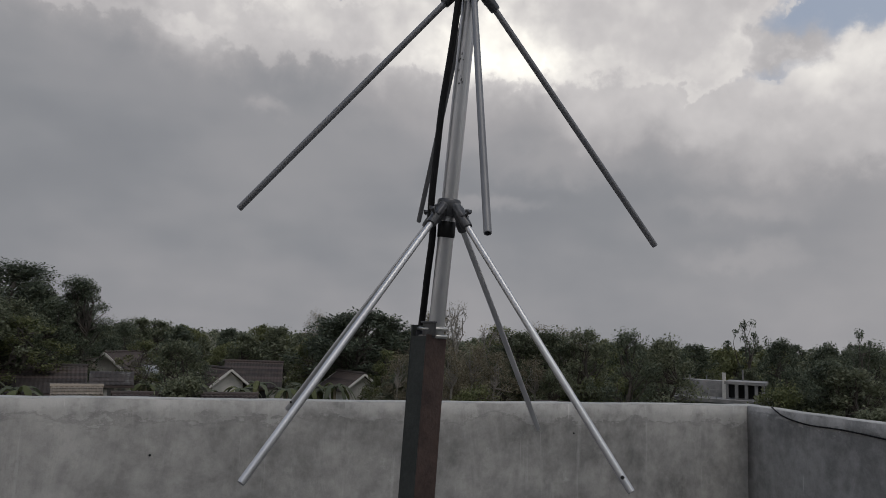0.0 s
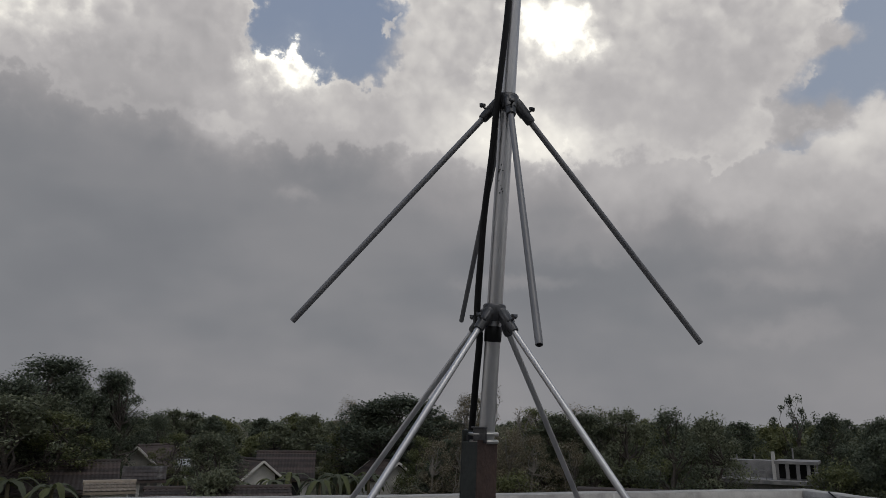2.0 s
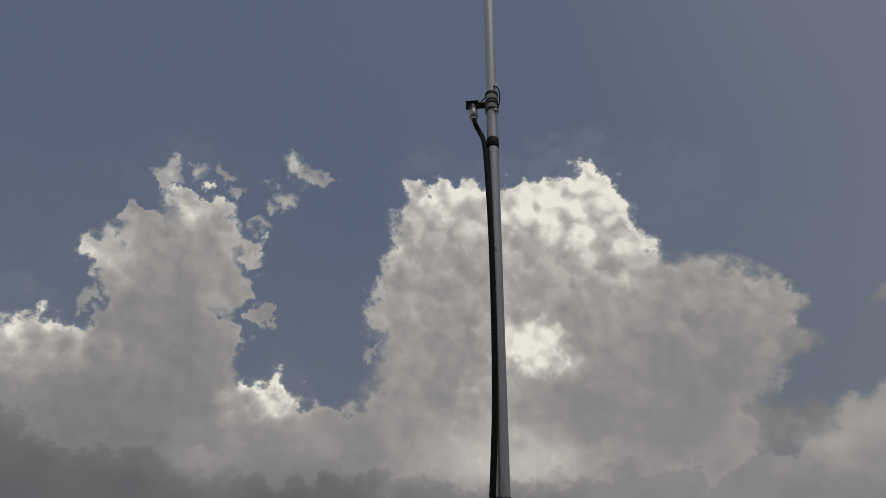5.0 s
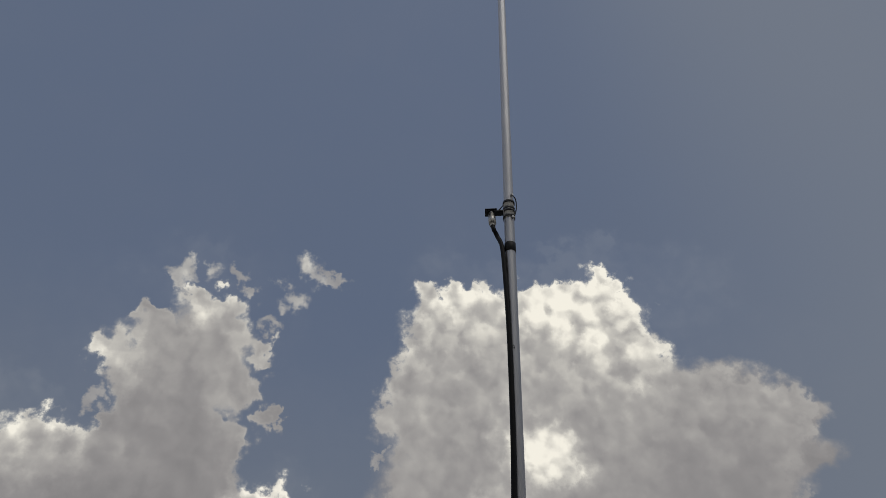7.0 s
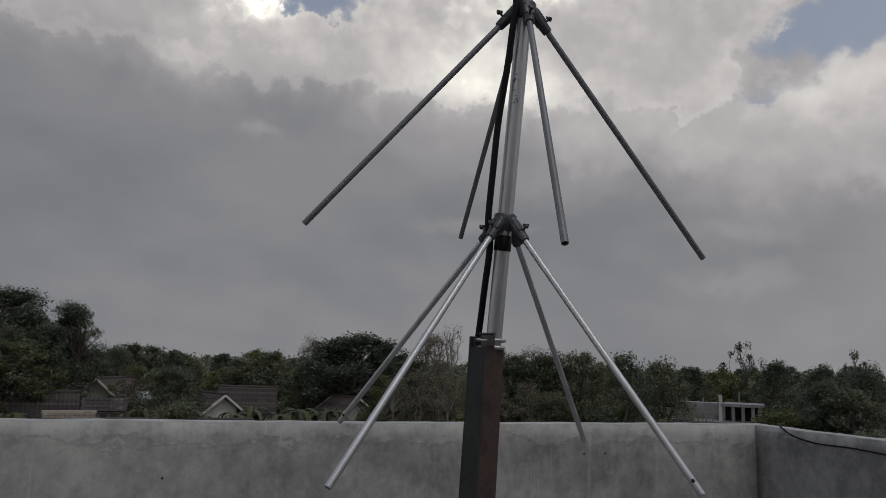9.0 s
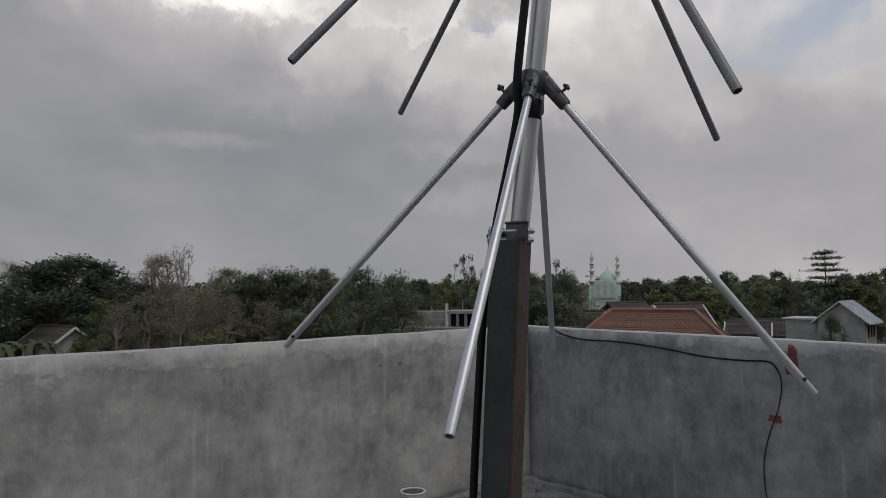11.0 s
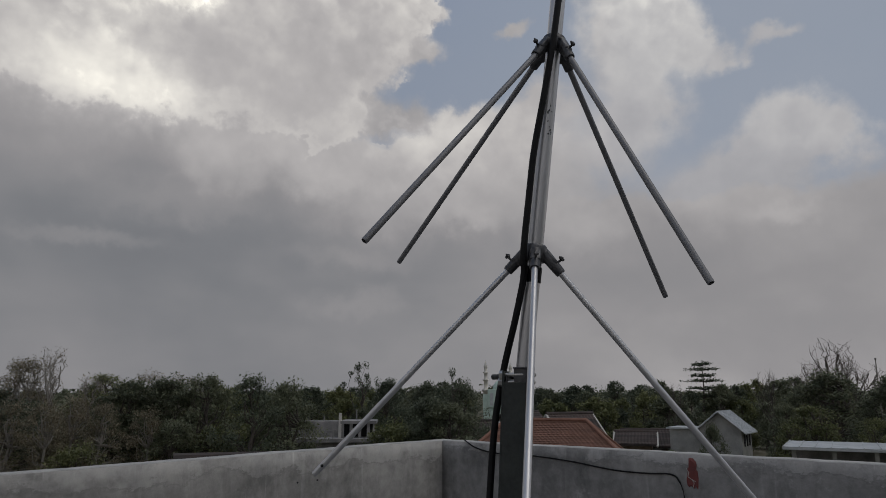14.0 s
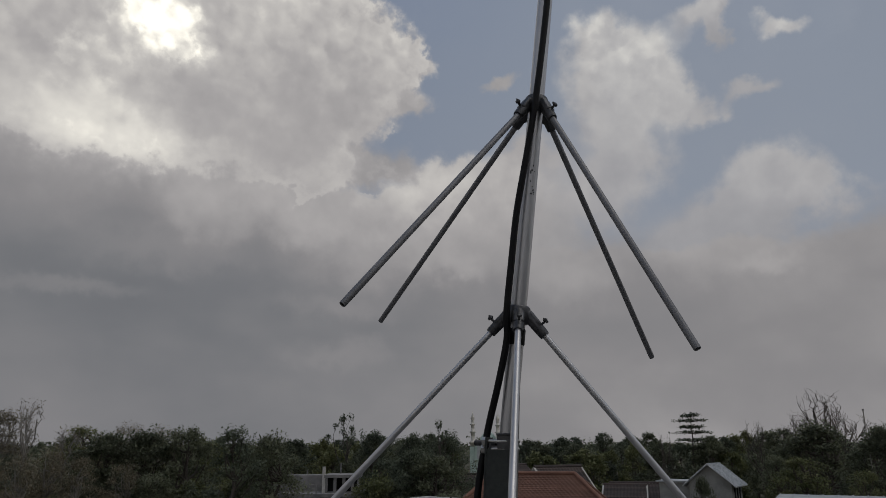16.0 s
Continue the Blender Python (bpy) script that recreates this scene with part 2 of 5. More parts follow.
    soft = n.math("SUBTRACT", n.noise(way, 11.0, 4.0, 0.5), n.noise(n.vec("ADD", way, (0.014, 0.002, 0.019)), 11.0, 4.0, 0.5))

    def cells(where):
        v = n.add("ShaderNodeTexVoronoi")
        v.feature = "SMOOTH_F1"
        n.put(v.inputs["Vector"], n.vec("ADD", where, n.vec("MULTIPLY", fine, (0.03, 0.03, 0.03))))
        v.inputs["Scale"].default_value, v.inputs["Detail"].default_value = 27.0, 1.0
        v.inputs["Roughness"].default_value, v.inputs["Smoothness"].default_value = 0.45, 0.35
        return v.outputs["Distance"]

    curd = n.math("SUBTRACT", cells(toward), cells(way))
    heads = n.math("MULTIPLY", n.step(lit, 0.42, 0.92), n.step(el, 15.0, 30.0))
    lit = n.math("ADD", lit, n.math("MULTIPLY", curd, n.math("MULTIPLY", n.step(el, 20.0, 32.0), n.math("ADD", n.math("MULTIPLY", n.step(lit, 0.25, 0.5), 0.09), n.math("MULTIPLY", heads, 0.38)))))
    lit = n.math("ADD", lit, n.math("MULTIPLY", soft, n.math("ADD", 0.04, n.math("MULTIPLY", n.step(lit, 0.2, 0.6), 0.36))))
    # thin edges let the light through
    rim = n.math("MULTIPLY", n.math("SUBTRACT", 1.0, n.step(crisp, 0.45, 1.25)), n.step(crisp, 0.2, 0.45))
    lit = n.math("ADD", lit, n.math("MULTIPLY", rim, 0.07))
    cloud = n.ramp(lit, [(0.0, (0.135, 0.142, 0.158)), (0.12, (0.190, 0.195, 0.209)), (0.28, (0.280, 0.272, 0.280)), (0.5, (0.436, 0.419, 0.418)), (0.66, (0.605, 0.583, 0.560)), (0.8, (0.83, 0.80, 0.74)), (1.0, (1.42, 1.36, 1.20))])
    # clear sky, seen through haze
    air = n.add("ShaderNodeTexSky")
    air.sky_type, air.sun_disc = "NISHITA", False
    air.sun_elevation, air.sun_rotation = radians(SUN_EL), radians(SUN_AZ)
    air.air_density, air.dust_density, air.ozone_density = 1.2, 3.0, 2.0
    blue = n.mix(1.0, air.outputs[0], (0.076, 0.076, 0.080), "MULTIPLY")
    blue = n.mix(0.75, blue, (0.200, 0.252, 0.365))
    blue = n.mix(n.math("MULTIPLY", n.math("SUBTRACT", 1.0, n.step(el, 22.0, 44.0)), 0.65), blue, (0.245, 0.278, 0.335))
    blue = n.mix(n.math("MULTIPLY", n.step(az, 30.0, 70.0), 0.6), blue, (0.305, 0.338, 0.395))
    total = n.mix(cover, blue, cloud)
    bg = n.add("ShaderNodeBackground")
    n.put(bg.inputs[0], total)
    bg.inputs[1].default_value = 1.0
    out = n.add("ShaderNodeOutputWorld")
    n.put(out.inputs[0], bg.outputs[0])


make_sky()

sun = new("sun", bpy.data.lights.new("sun", "SUN"))
sun.data.energy, sun.data.angle, sun.data.color = 0.55, radians(40), (1.0, 0.95, 0.87)
sun.matrix_world = look((0, 0, 0), (-math.sin(radians(SUN_AZ)) * math.cos(radians(SUN_EL)), -math.cos(radians(SUN_AZ)) * math.cos(radians(SUN_EL)), -math.sin(radians(SUN_EL))))


# ---------------------------------------------------------------- materials
def paint(name, dark, pale, scale=8.0, rough=0.7, metal=0.0, bump=0.2, fine=60.0, stain=None, random_island=0.0, random_object=0.0, stretch=(1, 1, 1), spec=0.5, through_light=0.0):
    """A surface with grain at two scales between two colours, fine relief, and stains where given (colour, amount)."""
    m = bpy.data.materials.new(name)
    m.use_nodes = True
    n = Nodes(m.node_tree)
    co = n.vec("MULTIPLY", n.add("ShaderNodeTexCoord").outputs["Object"], stretch)
    big = n.noise(co, scale, 5.0, 0.6)
    small = n.noise(co, fine, 4.0, 0.6)
    f = n.math("ADD", n.math("MULTIPLY", big, 0.7), n.math("MULTIPLY", small, 0.3))
    if random_island:
        f = n.math("ADD", f, n.math("MULTIPLY", n.math("SUBTRACT", n.add("ShaderNodeNewGeometry").outputs["Random Per Island"], 0.5), random_island))
    if random_object:
        f = n.math("ADD", f, n.math("MULTIPLY", n.math("SUBTRACT", n.add("ShaderNodeObjectInfo").outputs["Random"], 0.5), random_object))
    col = n.mix(n.step(f, 0.3, 0.7), dark, pale)
    if stain:
        col = n.mix(n.math("MULTIPLY", n.step(n.noise(co, scale * 0.45, 6.0, 0.65), 0.52, 0.72), stain[1]), col, stain[0])
    b = n.add("ShaderNodeBsdfPrincipled")
    n.put(b.inputs["Base Color"], col)
    n.put(b.inputs["Roughness"], n.math("ADD", rough - 0.08, n.math("MULTIPLY", small, 0.16)))
    b.inputs["Metallic"].default_value = metal
    b.inputs["Specular IOR Level"].default_value = spec
    if bump:
        h = n.add("ShaderNodeBump")
        h.inputs["Strength"].default_value, h.inputs["Distance"].default_value = bump, 0.01
        n.put(h.inputs["Height"], f)
        n.put(b.inputs["Normal"], h.outputs[0])
    o = n.add("ShaderNodeOutputMaterial")
    last = b.outputs[0]
    if through_light:
        t, j = n.add("ShaderNodeBsdfTranslucent"), n.add("ShaderNodeMixShader")
        n.put(t.inputs[0], col)
        n.put(j.inputs[0], through_light)
        n.put(j.inputs[1], last)
        n.put(j.inputs[2], t.outputs[0])
        last = j.outputs[0]
    n.put(o.inputs[0], last)
    return m


def render_coat(name, dark, mid, pale, lime, band=9.0):
    """Hand-trowelled cement: cloudy patches, trowel sweeps, pale runs down from the top, lime bloom and pinholes."""
    m = bpy.data.materials.new(name)
    m.use_nodes = True
    n = Nodes(m.node_tree)
    co = n.add("ShaderNodeTexCoord").outputs["Object"]
    cloudy = n.noise(co, 1.6, 6.0, 0.62)
    mottle = n.noise(co, 7.0, 6.0, 0.68)
    sweep = n.noise(n.vec("MULTIPLY", co, (1, 1, 0.35)), 5.0, 5.0, 0.6, 0, 1.6)
    runs = n.noise(n.vec("MULTIPLY", co, (9, 9, 0.55)), 1.5, 4.0, 0.6)
    grain = n.noise(co, 160.0, 3.0, 0.6)
    f = n.math("ADD", n.math("MULTIPLY", cloudy, 0.5), n.math("MULTIPLY", mottle, 0.3))
    f = n.math("ADD", f, n.math("MULTIPLY", sweep, 0.2))
    col = n.ramp(f, [(0.38, dark), (0.5, mid), (0.61, pale)])
    col = n.mix(n.math("MULTIPLY", n.step(runs, 0.60, 0.74), 0.35), col, lime)
    col = n.mix(n.math("MULTIPLY", n.step(n.noise(co, 3.1, 8.0, 0.75), 0.60, 0.72), 0.45), col, lime)
    col = n.mix(n.math("MULTIPLY", n.step(n.noise(n.vec("ADD", co, (7, 3, 1)), 2.2, 7.0, 0.7), 0.56, 0.72), 0.55), col, dark)
    # a ragged later coat along the top edge
    high = n.add("ShaderNodeSeparateXYZ")
    n.put(high.inputs[0], co)
    lap = n.math("ADD", high.outputs[2], n.math("MULTIPLY", n.math("SUBTRACT", n.noise(n.vec("MULTIPLY", co, (1, 1, 2.0)), 3.5, 8.0, 0.7), 0.5), 0.42))
    patchy = n.step(n.noise(co, 5.0, 7.0, 0.7), 0.40, 0.58)
    col = n.mix(n.math("MULTIPLY", n.math("MULTIPLY", n.step(lap, band, band + 0.012), patchy), 0.26), col, lime)
    col = n.mix(n.math("MULTIPLY", n.math("SUBTRACT", n.step(lap, band - 0.03, band - 0.006), n.step(lap, band - 0.006, band + 0.01)), 0.35), col, dark)
    blot = n.noise(n.vec("ADD", co, (3, 8, 2)), 14.0, 8.0, 0.72)
    col = n.mix(n.math("MULTIPLY", n.step(blot, 0.50, 0.66), 0.20), col, pale)
    col = n.mix(n.math("MULTIPLY", n.step(blot, 0.50, 0.36), 0.22), col, dark)
    # pale scratches
    scratch = n.noise(n.vec("MULTIPLY", co, (26, 26, 2.2)), 1.0, 2.0, 0.5)
    col = n.mix(n.math("MULTIPLY", n.step(scratch, 0.735, 0.78), 0.5), col, lime)
    col = n.mix(n.math("MULTIPLY", n.math("SUBTRACT", grain, 0.5), 0.5, clamp=True), col, dark)
    b = n.add("ShaderNodeBsdfPrincipled")
    n.put(b.inputs["Base Color"], col)
    n.put(b.inputs["Roughness"], n.math("ADD", 0.72, n.math("MULTIPLY", mottle, 0.25)))
    h = n.add("ShaderNodeBump")
    h.inputs["Strength"].default_value, h.inputs["Distance"].default_value = 0.45, 0.02
    n.put(h.inputs["Height"], n.math("ADD", n.math("MULTIPLY", sweep, 0.8), n.math("MULTIPLY", grain, 0.12)))
    n.put(b.inputs["Normal"], h.outputs[0])
    o = n.add("ShaderNodeOutputMaterial")
    n.put(o.inputs[0], b.outputs[0])
    return m


CEMENT = render_coat("cement_render", (0.170, 0.167, 0.158), (0.325, 0.316, 0.298), (0.45, 0.437, 0.41), (0.60, 0.59, 0.565), 1.10)
# same cement render as the north wall; its shade is put into darker colours
CEMENT_SHADED = render_coat("cement_render_shaded", (0.115, 0.115, 0.112), (0.245, 0.242, 0.234), (0.355, 0.350, 0.337), (0.55, 0.54, 0.52), 1.14)
CEMENT_TOP = paint("cement_coping", (0.25, 0.25, 0.24), (0.43, 0.425, 0.405), 6.0, 0.85, 0, 0.4, 70)
FLOOR = render_coat("screed", (0.09, 0.09, 0.09), (0.18, 0.18, 0.177), (0.27, 0.265, 0.26), (0.42, 0.42, 0.41))
ALU = paint("aluminium_tube", (0.44, 0.44, 0.445), (0.58, 0.58, 0.58), 12.0, 0.42, 0.85, 0.0, 40, ((0.32, 0.32, 0.325), 0.5), stretch=(1, 1, 0.25))
ALU_BRIGHT = paint("bright_aluminium_tube", (0.62, 0.62, 0.63), (0.74, 0.74, 0.745), 12.0, 0.48, 0.55, 0.0, 40, stretch=(1, 1, 0.25))
# upper rods: same aluminium, their backlit darkness put into the base colour
ALU_ROD_BACKLIT = paint("aluminium_rod_backlit", (0.15, 0.15, 0.155), (0.22, 0.22, 0.225), 8.0, 0.46, 0.35, 0.0, 18)
CAST = paint("cast_aluminium", (0.045, 0.046, 0.048), (0.11, 0.11, 0.113), 60.0, 0.42, 0.6, 0.1, 200, spec=0.35)
ZINC = paint("zinc_plated_steel", (0.42, 0.42, 0.40), (0.62, 0.61, 0.58), 80.0, 0.38, 1.0, 0.1, 400, ((0.20, 0.13, 0.08), 0.5))
BLACK = paint("black_rubber", (0.004, 0.004, 0.0045), (0.009, 0.009, 0.0095), 50.0, 0.55, 0.0, 0.0, 300, spec=0.22)
TAPE = paint("black_tape", (0.005, 0.005, 0.005), (0.010, 0.010, 0.010), 90.0, 0.5, 0.0, 0.1, 200, spec=0.25)
BRASS = paint("nickel_plug", (0.40, 0.39, 0.36), (0.58, 0.57, 0.53), 90.0, 0.35, 1.0, 0.1, 300)
RUST = paint("rusty_primer_steel", (0.042, 0.028, 0.024), (0.098, 0.064, 0.054), 22.0, 0.72, 0.25, 0.4, 180, ((0.11, 0.068, 0.050), 0.5))
GREENGREY = paint("grey_green_painted_steel", (0.030, 0.034, 0.032), (0.056, 0.061, 0.057), 14.0, 0.6, 0.1, 0.25, 150, ((0.10, 0.06, 0.045), 0.35), spec=0.2)
LEAF_DARK = paint("leaf_dark", (0.080, 0.096, 0.068), (0.152, 0.174, 0.120), 0.6, 0.65, 0, 0, 4, None, 0.8, 0.45, spec=0.2, through_light=0.35)
LEAF_MID = paint("leaf_mid", (0.098, 0.112, 0.074), (0.190, 0.206, 0.134), 0.6, 0.65, 0, 0, 4, None, 0.8, 0.45, spec=0.2, through_light=0.35)
LEAF_PALE = paint("leaf_yellowing", (0.109, 0.124, 0.057), (0.213, 0.224, 0.109), 0.6, 0.65, 0, 0, 4, None, 0.8, 0.45, spec=0.2, through_light=0.35)
LEAF_DRY = paint("leaf_dry", (0.143, 0.127, 0.086), (0.280, 0.247, 0.176), 0.6, 0.65, 0, 0, 4, None, 0.8, 0.45, spec=0.2, through_light=0.35)
BARK = paint("bark", (0.050, 0.043, 0.036), (0.120, 0.105, 0.090), 6.0, 0.85, 0, 0.6, 40)
BARK_PALE = paint("bark_pale", (0.16, 0.15, 0.13), (0.28, 0.26, 0.23), 6.0, 0.85, 0, 0.5, 40)
EARTH = paint("earth_and_grass", (0.050, 0.055, 0.028), (0.110, 0.095, 0.060), 0.06, 0.95, 0, 0.3, 1.5)
TILE_BROWN = paint("old_roof_tile", (0.035, 0.028, 0.026), (0.080, 0.060, 0.053), 1.6, 0.85, 0, 0.4, 20, ((0.05, 0.05, 0.045), 0.6), 0.5, 0.3)
TILE_MOTTLED = paint("lichened_roof_tile", (0.035, 0.030, 0.028), (0.075, 0.060, 0.055), 1.6, 0.85, 0, 0.4, 20, ((0.30, 0.30, 0.28), 0.7), 0.5, 0.3)
CLAY_PALE = paint("weathered_pale_tile", (0.16, 0.13, 0.10), (0.29, 0.25, 0.20), 1.6, 0.85, 0, 0.4, 20, ((0.10, 0.09, 0.08), 0.6), 0.5, 0.3)
TILE_ORANGE = paint("orange_roof_tile", (0.140, 0.070, 0.048), (0.205, 0.102, 0.070), 1.5, 0.8, 0, 0.4, 20, ((0.20, 0.10, 0.07), 0.4), 0.35, 0.3)
LIME = paint("limewashed_wall", (0.42, 0.41, 0.38), (0.62, 0.60, 0.56), 1.2, 0.9, 0, 0.2, 15, ((0.26, 0.25, 0.22), 0.6))
GREYWASH = paint("weathered_limewash", (0.24, 0.245, 0.235), (0.36, 0.36, 0.34), 1.2, 0.9, 0, 0.2, 15, ((0.17, 0.17, 0.155), 0.6))
BLOCK = paint("bare_concrete", (0.16, 0.16, 0.16), (0.30, 0.29, 0.28), 1.5, 0.9, 0, 0.3, 20, ((0.10, 0.10, 0.10), 0.5))
MINT = paint("mint_paint", (0.36, 0.48, 0.42), (0.52, 0.62, 0.56), 0.8, 0.7, 0, 0.1, 8)
CREAM = paint("cream_paint", (0.46, 0.45, 0.40), (0.62, 0.60, 0.54), 0.8, 0.7, 0, 0.1, 8)
SHEET = paint("zinc_sheet", (0.34, 0.37, 0.38), (0.52, 0.54, 0.55), 2.0, 0.5, 0.4, 0.1, 12)
DARKHOLE = paint("unlit_inside", (0.010, 0.010, 0.010), (0.020, 0.020, 0.020), 2.0, 0.9, 0, 0, 10)
WOOD = paint("weathered_wood", (0.10, 0.075, 0.055), (0.20, 0.155, 0.115), 3.0, 0.85, 0, 0.3, 40)
RED = paint("red_lead_daub", (0.105, 0.028, 0.026), (0.190, 0.050, 0.044), 14.0, 0.75, 0, 0.3, 120)
CANWHITE = paint("paint_can_print", (0.42, 0.42, 0.41), (0.60, 0.60, 0.58), 20.0, 0.5, 0.0, 0.1, 120, ((0.24, 0.23, 0.22), 0.6))


# ---------------------------------------------------------------- building blocks
def link_mesh(name, bm, material, parent=None, smooth=False):
    me = bpy.data.meshes.new(name)
    bm.to_mesh(me)
    bm.free()
    if smooth:
        for f in me.polygons:
            f.use_smooth = True
    for m in material if isinstance(material, (list, tuple)) else [material]:
        me.materials.append(m)
    ob = new(name, me)
    if parent:
        ob.parent = parent
    return ob


def part(name, bm, material, parent, label="", smooth=False):
    return tagged(link_mesh(name, bm, material, parent, smooth), label)


def thing(name, label, category, at=(0, 0, 0), group="", kind=""):
    e = new(name)
    e.location = at
    e.empty_display_size = 0.2
    return tagged(e, label, category, group, kind)


def box(bm, lo, hi, bevel=0.0, m=None):
    r = bmesh.ops.create_cube(bm, size=1.0)["verts"]
    size = [b - a for a, b in zip(lo, hi)]
    mid = [(a + b) / 2 for a, b in zip(lo, hi)]
    for v in r:
        v.co = Vector([c * s + d for c, s, d in zip(v.co, size, mid)])
    if bevel:
        edges = list({e for v in r for e in v.link_edges})
        r = list({v for f in bmesh.ops.bevel(bm, geom=edges, offset=bevel, segments=2, affect="EDGES", profile=0.5)["faces"] for v in f.verts} | {v for v in r if v.is_valid})
    if m is not None:
        bmesh.ops.transform(bm, matrix=m, verts=r)
    return r


def tube(bm, points, radius, sides=16, caps=True, hollow=0.0):
    """A pipe along points; radius is a number or one for each point. hollow: wall thickness at an open far end."""
    pts = [Vector(q) for q in points]
    rads = radius if isinstance(radius, (list, tuple)) else [radius] * len(pts)
    rings, side = [], None
    for i, q in enumerate(pts):
        d = (pts[min(i + 1, len(pts) - 1)] - pts[max(i - 1, 0)]).normalized()
        if side is None:
            side = d.orthogonal().normalized()
        side = (side - d * side.dot(d)).normalized()
        up = d.cross(side)
        rings.append([bm.verts.new(q + (side * math.cos(a) + up * math.sin(a)) * rads[i]) for a in (2 * math.pi * k / sides for k in range(sides))])
    for a, b in zip(rings, rings[1:]):
        for k in range(sides):
            bm.faces.new((a[k], a[(k + 1) % sides], b[(k + 1) % sides], b[k]))
    if caps:
        bm.faces.new([bm.verts.new(v.co) for v in reversed(rings[0])])
        lip = [bm.verts.new(v.co) for v in rings[-1]]
        if hollow:
            d = (pts[-1] - pts[-2]).normalized()
            inner = [bm.verts.new(pts[-1] + (v.co - pts[-1]) * (1 - hollow / rads[-1])) for v in lip]
            bore = [bm.verts.new(v.co) for v in inner]
            deep = [bm.verts.new(v.co - d * 0.03) for v in inner]
            for k in range(sides):
                j = (k + 1) % sides
                bm.faces.new((lip[k], lip[j], inner[j], inner[k]))
                bm.faces.new((bore[k], bore[j], deep[j], deep[k]))
            bm.faces.new(deep)
        else:
            bm.faces.new(lip)
    return rings


def smooth_line(points, steps=6):
    """A curve through the given points (Catmull-Rom)."""
    q = [Vector(p) for p in points]
    q = [q[0] * 2 - q[1]] + q + [q[-1] * 2 - q[-2]]
    out = []
    for a, b, c, d in zip(q, q[1:], q[2:], q[3:]):
        for k in range(steps):
            t = k / steps
            out.append(0.5 * ((2 * b) + (c - a) * t + (2 * a - 5 * b + 4 * c - d) * t * t + (3 * b - a - 3 * c + d) * t ** 3))
    return out + [q[-2]]


def polar(bearing, r):
    return Vector((r * math.cos(radians(bearing)), r * math.sin(radians(bearing)), 0))


# ---------------------------------------------------------------- the roof terrace
EAST, NORTH, WEST, SOUTH, TOP, THICK = 3.497, 3.259, -4.6, -4.2, 1.203, 0.13
GROUND = -5.0


def slab_wall(name, a, b, out, material, label, high=1.203):
    """A parapet from a to b (plan) with its outer side towards out; a gently uneven inner face and top edge."""
    a, b, out = Vector((*a, 0)), Vector((*b, 0)), Vector((*out, 0))
    length = (b - a).length
    nx, nz = int(length / 0.08), 16
    bm = bmesh.new()
    grid = []
    for i in range(nx + 1):
        q = a.lerp(b, i / nx)
        wob = 0.006 * noise.noise(Vector((q.x * 1.7, q.y * 1.7, 3))) + 0.0035 * noise.noise(Vector((q.x * 7, q.y * 7, 9)))
        col = []
        for k in range(nz + 1):
            z = high * k / nz
            push = 0.008 * noise.noise(Vector((q.x * 1.3, q.y * 1.3, z * 1.5 + 5)))
            if k == nz:
                push += 0.006
            col.append(bm.verts.new(q + out * push + Vector((0, 0, z + (wob if k == nz else 0)))))
        rim = 0.005 * noise.noise(Vector((q.x * 9, q.y * 9, 1)))
        col.append(bm.verts.new(q + out * (0.016 + rim) + Vector((0, 0, high + wob + 0.006))))
        col.append(bm.verts.new(q + out * (THICK - 0.012) + Vector((0, 0, high + wob + 0.005))))
        col.append(bm.verts.new(q + out * THICK + Vector((0, 0, high + wob - 0.006))))
        col.append(bm.verts.new(q + out * THICK))
        grid.append(col)
    for p, q in zip(grid, grid[1:]):
        for k in range(len(p) - 1):
            f = bm.faces.new((p[k], q[k], q[k + 1], p[k + 1]))
            f.material_index = 1 if nz <= k <= nz + 1 else 0
        bm.faces.new((p[0], p[-1], q[-1], q[0]))
    bm.faces.new(grid[0])
    bm.faces.new(list(reversed(grid[-1])))
    bmesh.ops.recalc_face_normals(bm, faces=bm.faces)
    ob = link_mesh(name, bm, [material, CEMENT_TOP], None, True)
    return tagged(ob, label, "wall", "", "structure")


slab_wall("wall_north", (WEST, NORTH), (EAST + THICK, NORTH), (0, 1), CEMENT, "grey cement-rendered parapet with a pale worn top edge")
slab_wall("wall_east", (EAST, NORTH), (EAST, SOUTH), (1, 0), CEMENT_SHADED, "grey cement-rendered parapet, shade painted into its darker colour, with lime streaks")
# unseen south wall, added and made tall so the rods reflect something darker
slab_wall("wall_south", (EAST + THICK, SOUTH), (WEST, SOUTH), (0, -1), CEMENT, "added tall grey cement-rendered wall, unseen, that darkens the rods' reflections", 2.9)
slab_wall("wall_west", (WEST, SOUTH), (WEST, NORTH), (-1, 0), CEMENT, "grey cement-rendered parapet closing the terrace side")

bm = bmesh.new()
nx, ny = 60, 56
verts = [[bm.verts.new((WEST + (EAST - WEST) * i / nx, SOUTH + (NORTH - SOUTH) * j / ny,
                        0.012 * noise.noise(Vector((i * 0.22, j * 0.22, 2))) - 0.012)) for j in range(ny + 1)] for i in range(nx + 1)]
for i in range(nx):
    for j in range(ny):
        bm.faces.new((verts[i][j], verts[i + 1][j], verts[i + 1][j + 1], verts[i][j + 1]))
tagged(link_mesh("floor", bm, FLOOR, None, True), "rough grey cement screed floor of the roof terrace", "floor", "", "structure")

bm = bmesh.new()
box(bm, (WEST - THICK, SOUTH - THICK, GROUND), (EAST + THICK, NORTH + THICK, -0.03))
tagged(link_mesh("building_body", bm, BLOCK), "plain rendered house under the roof terrace", "building", "", "structure")


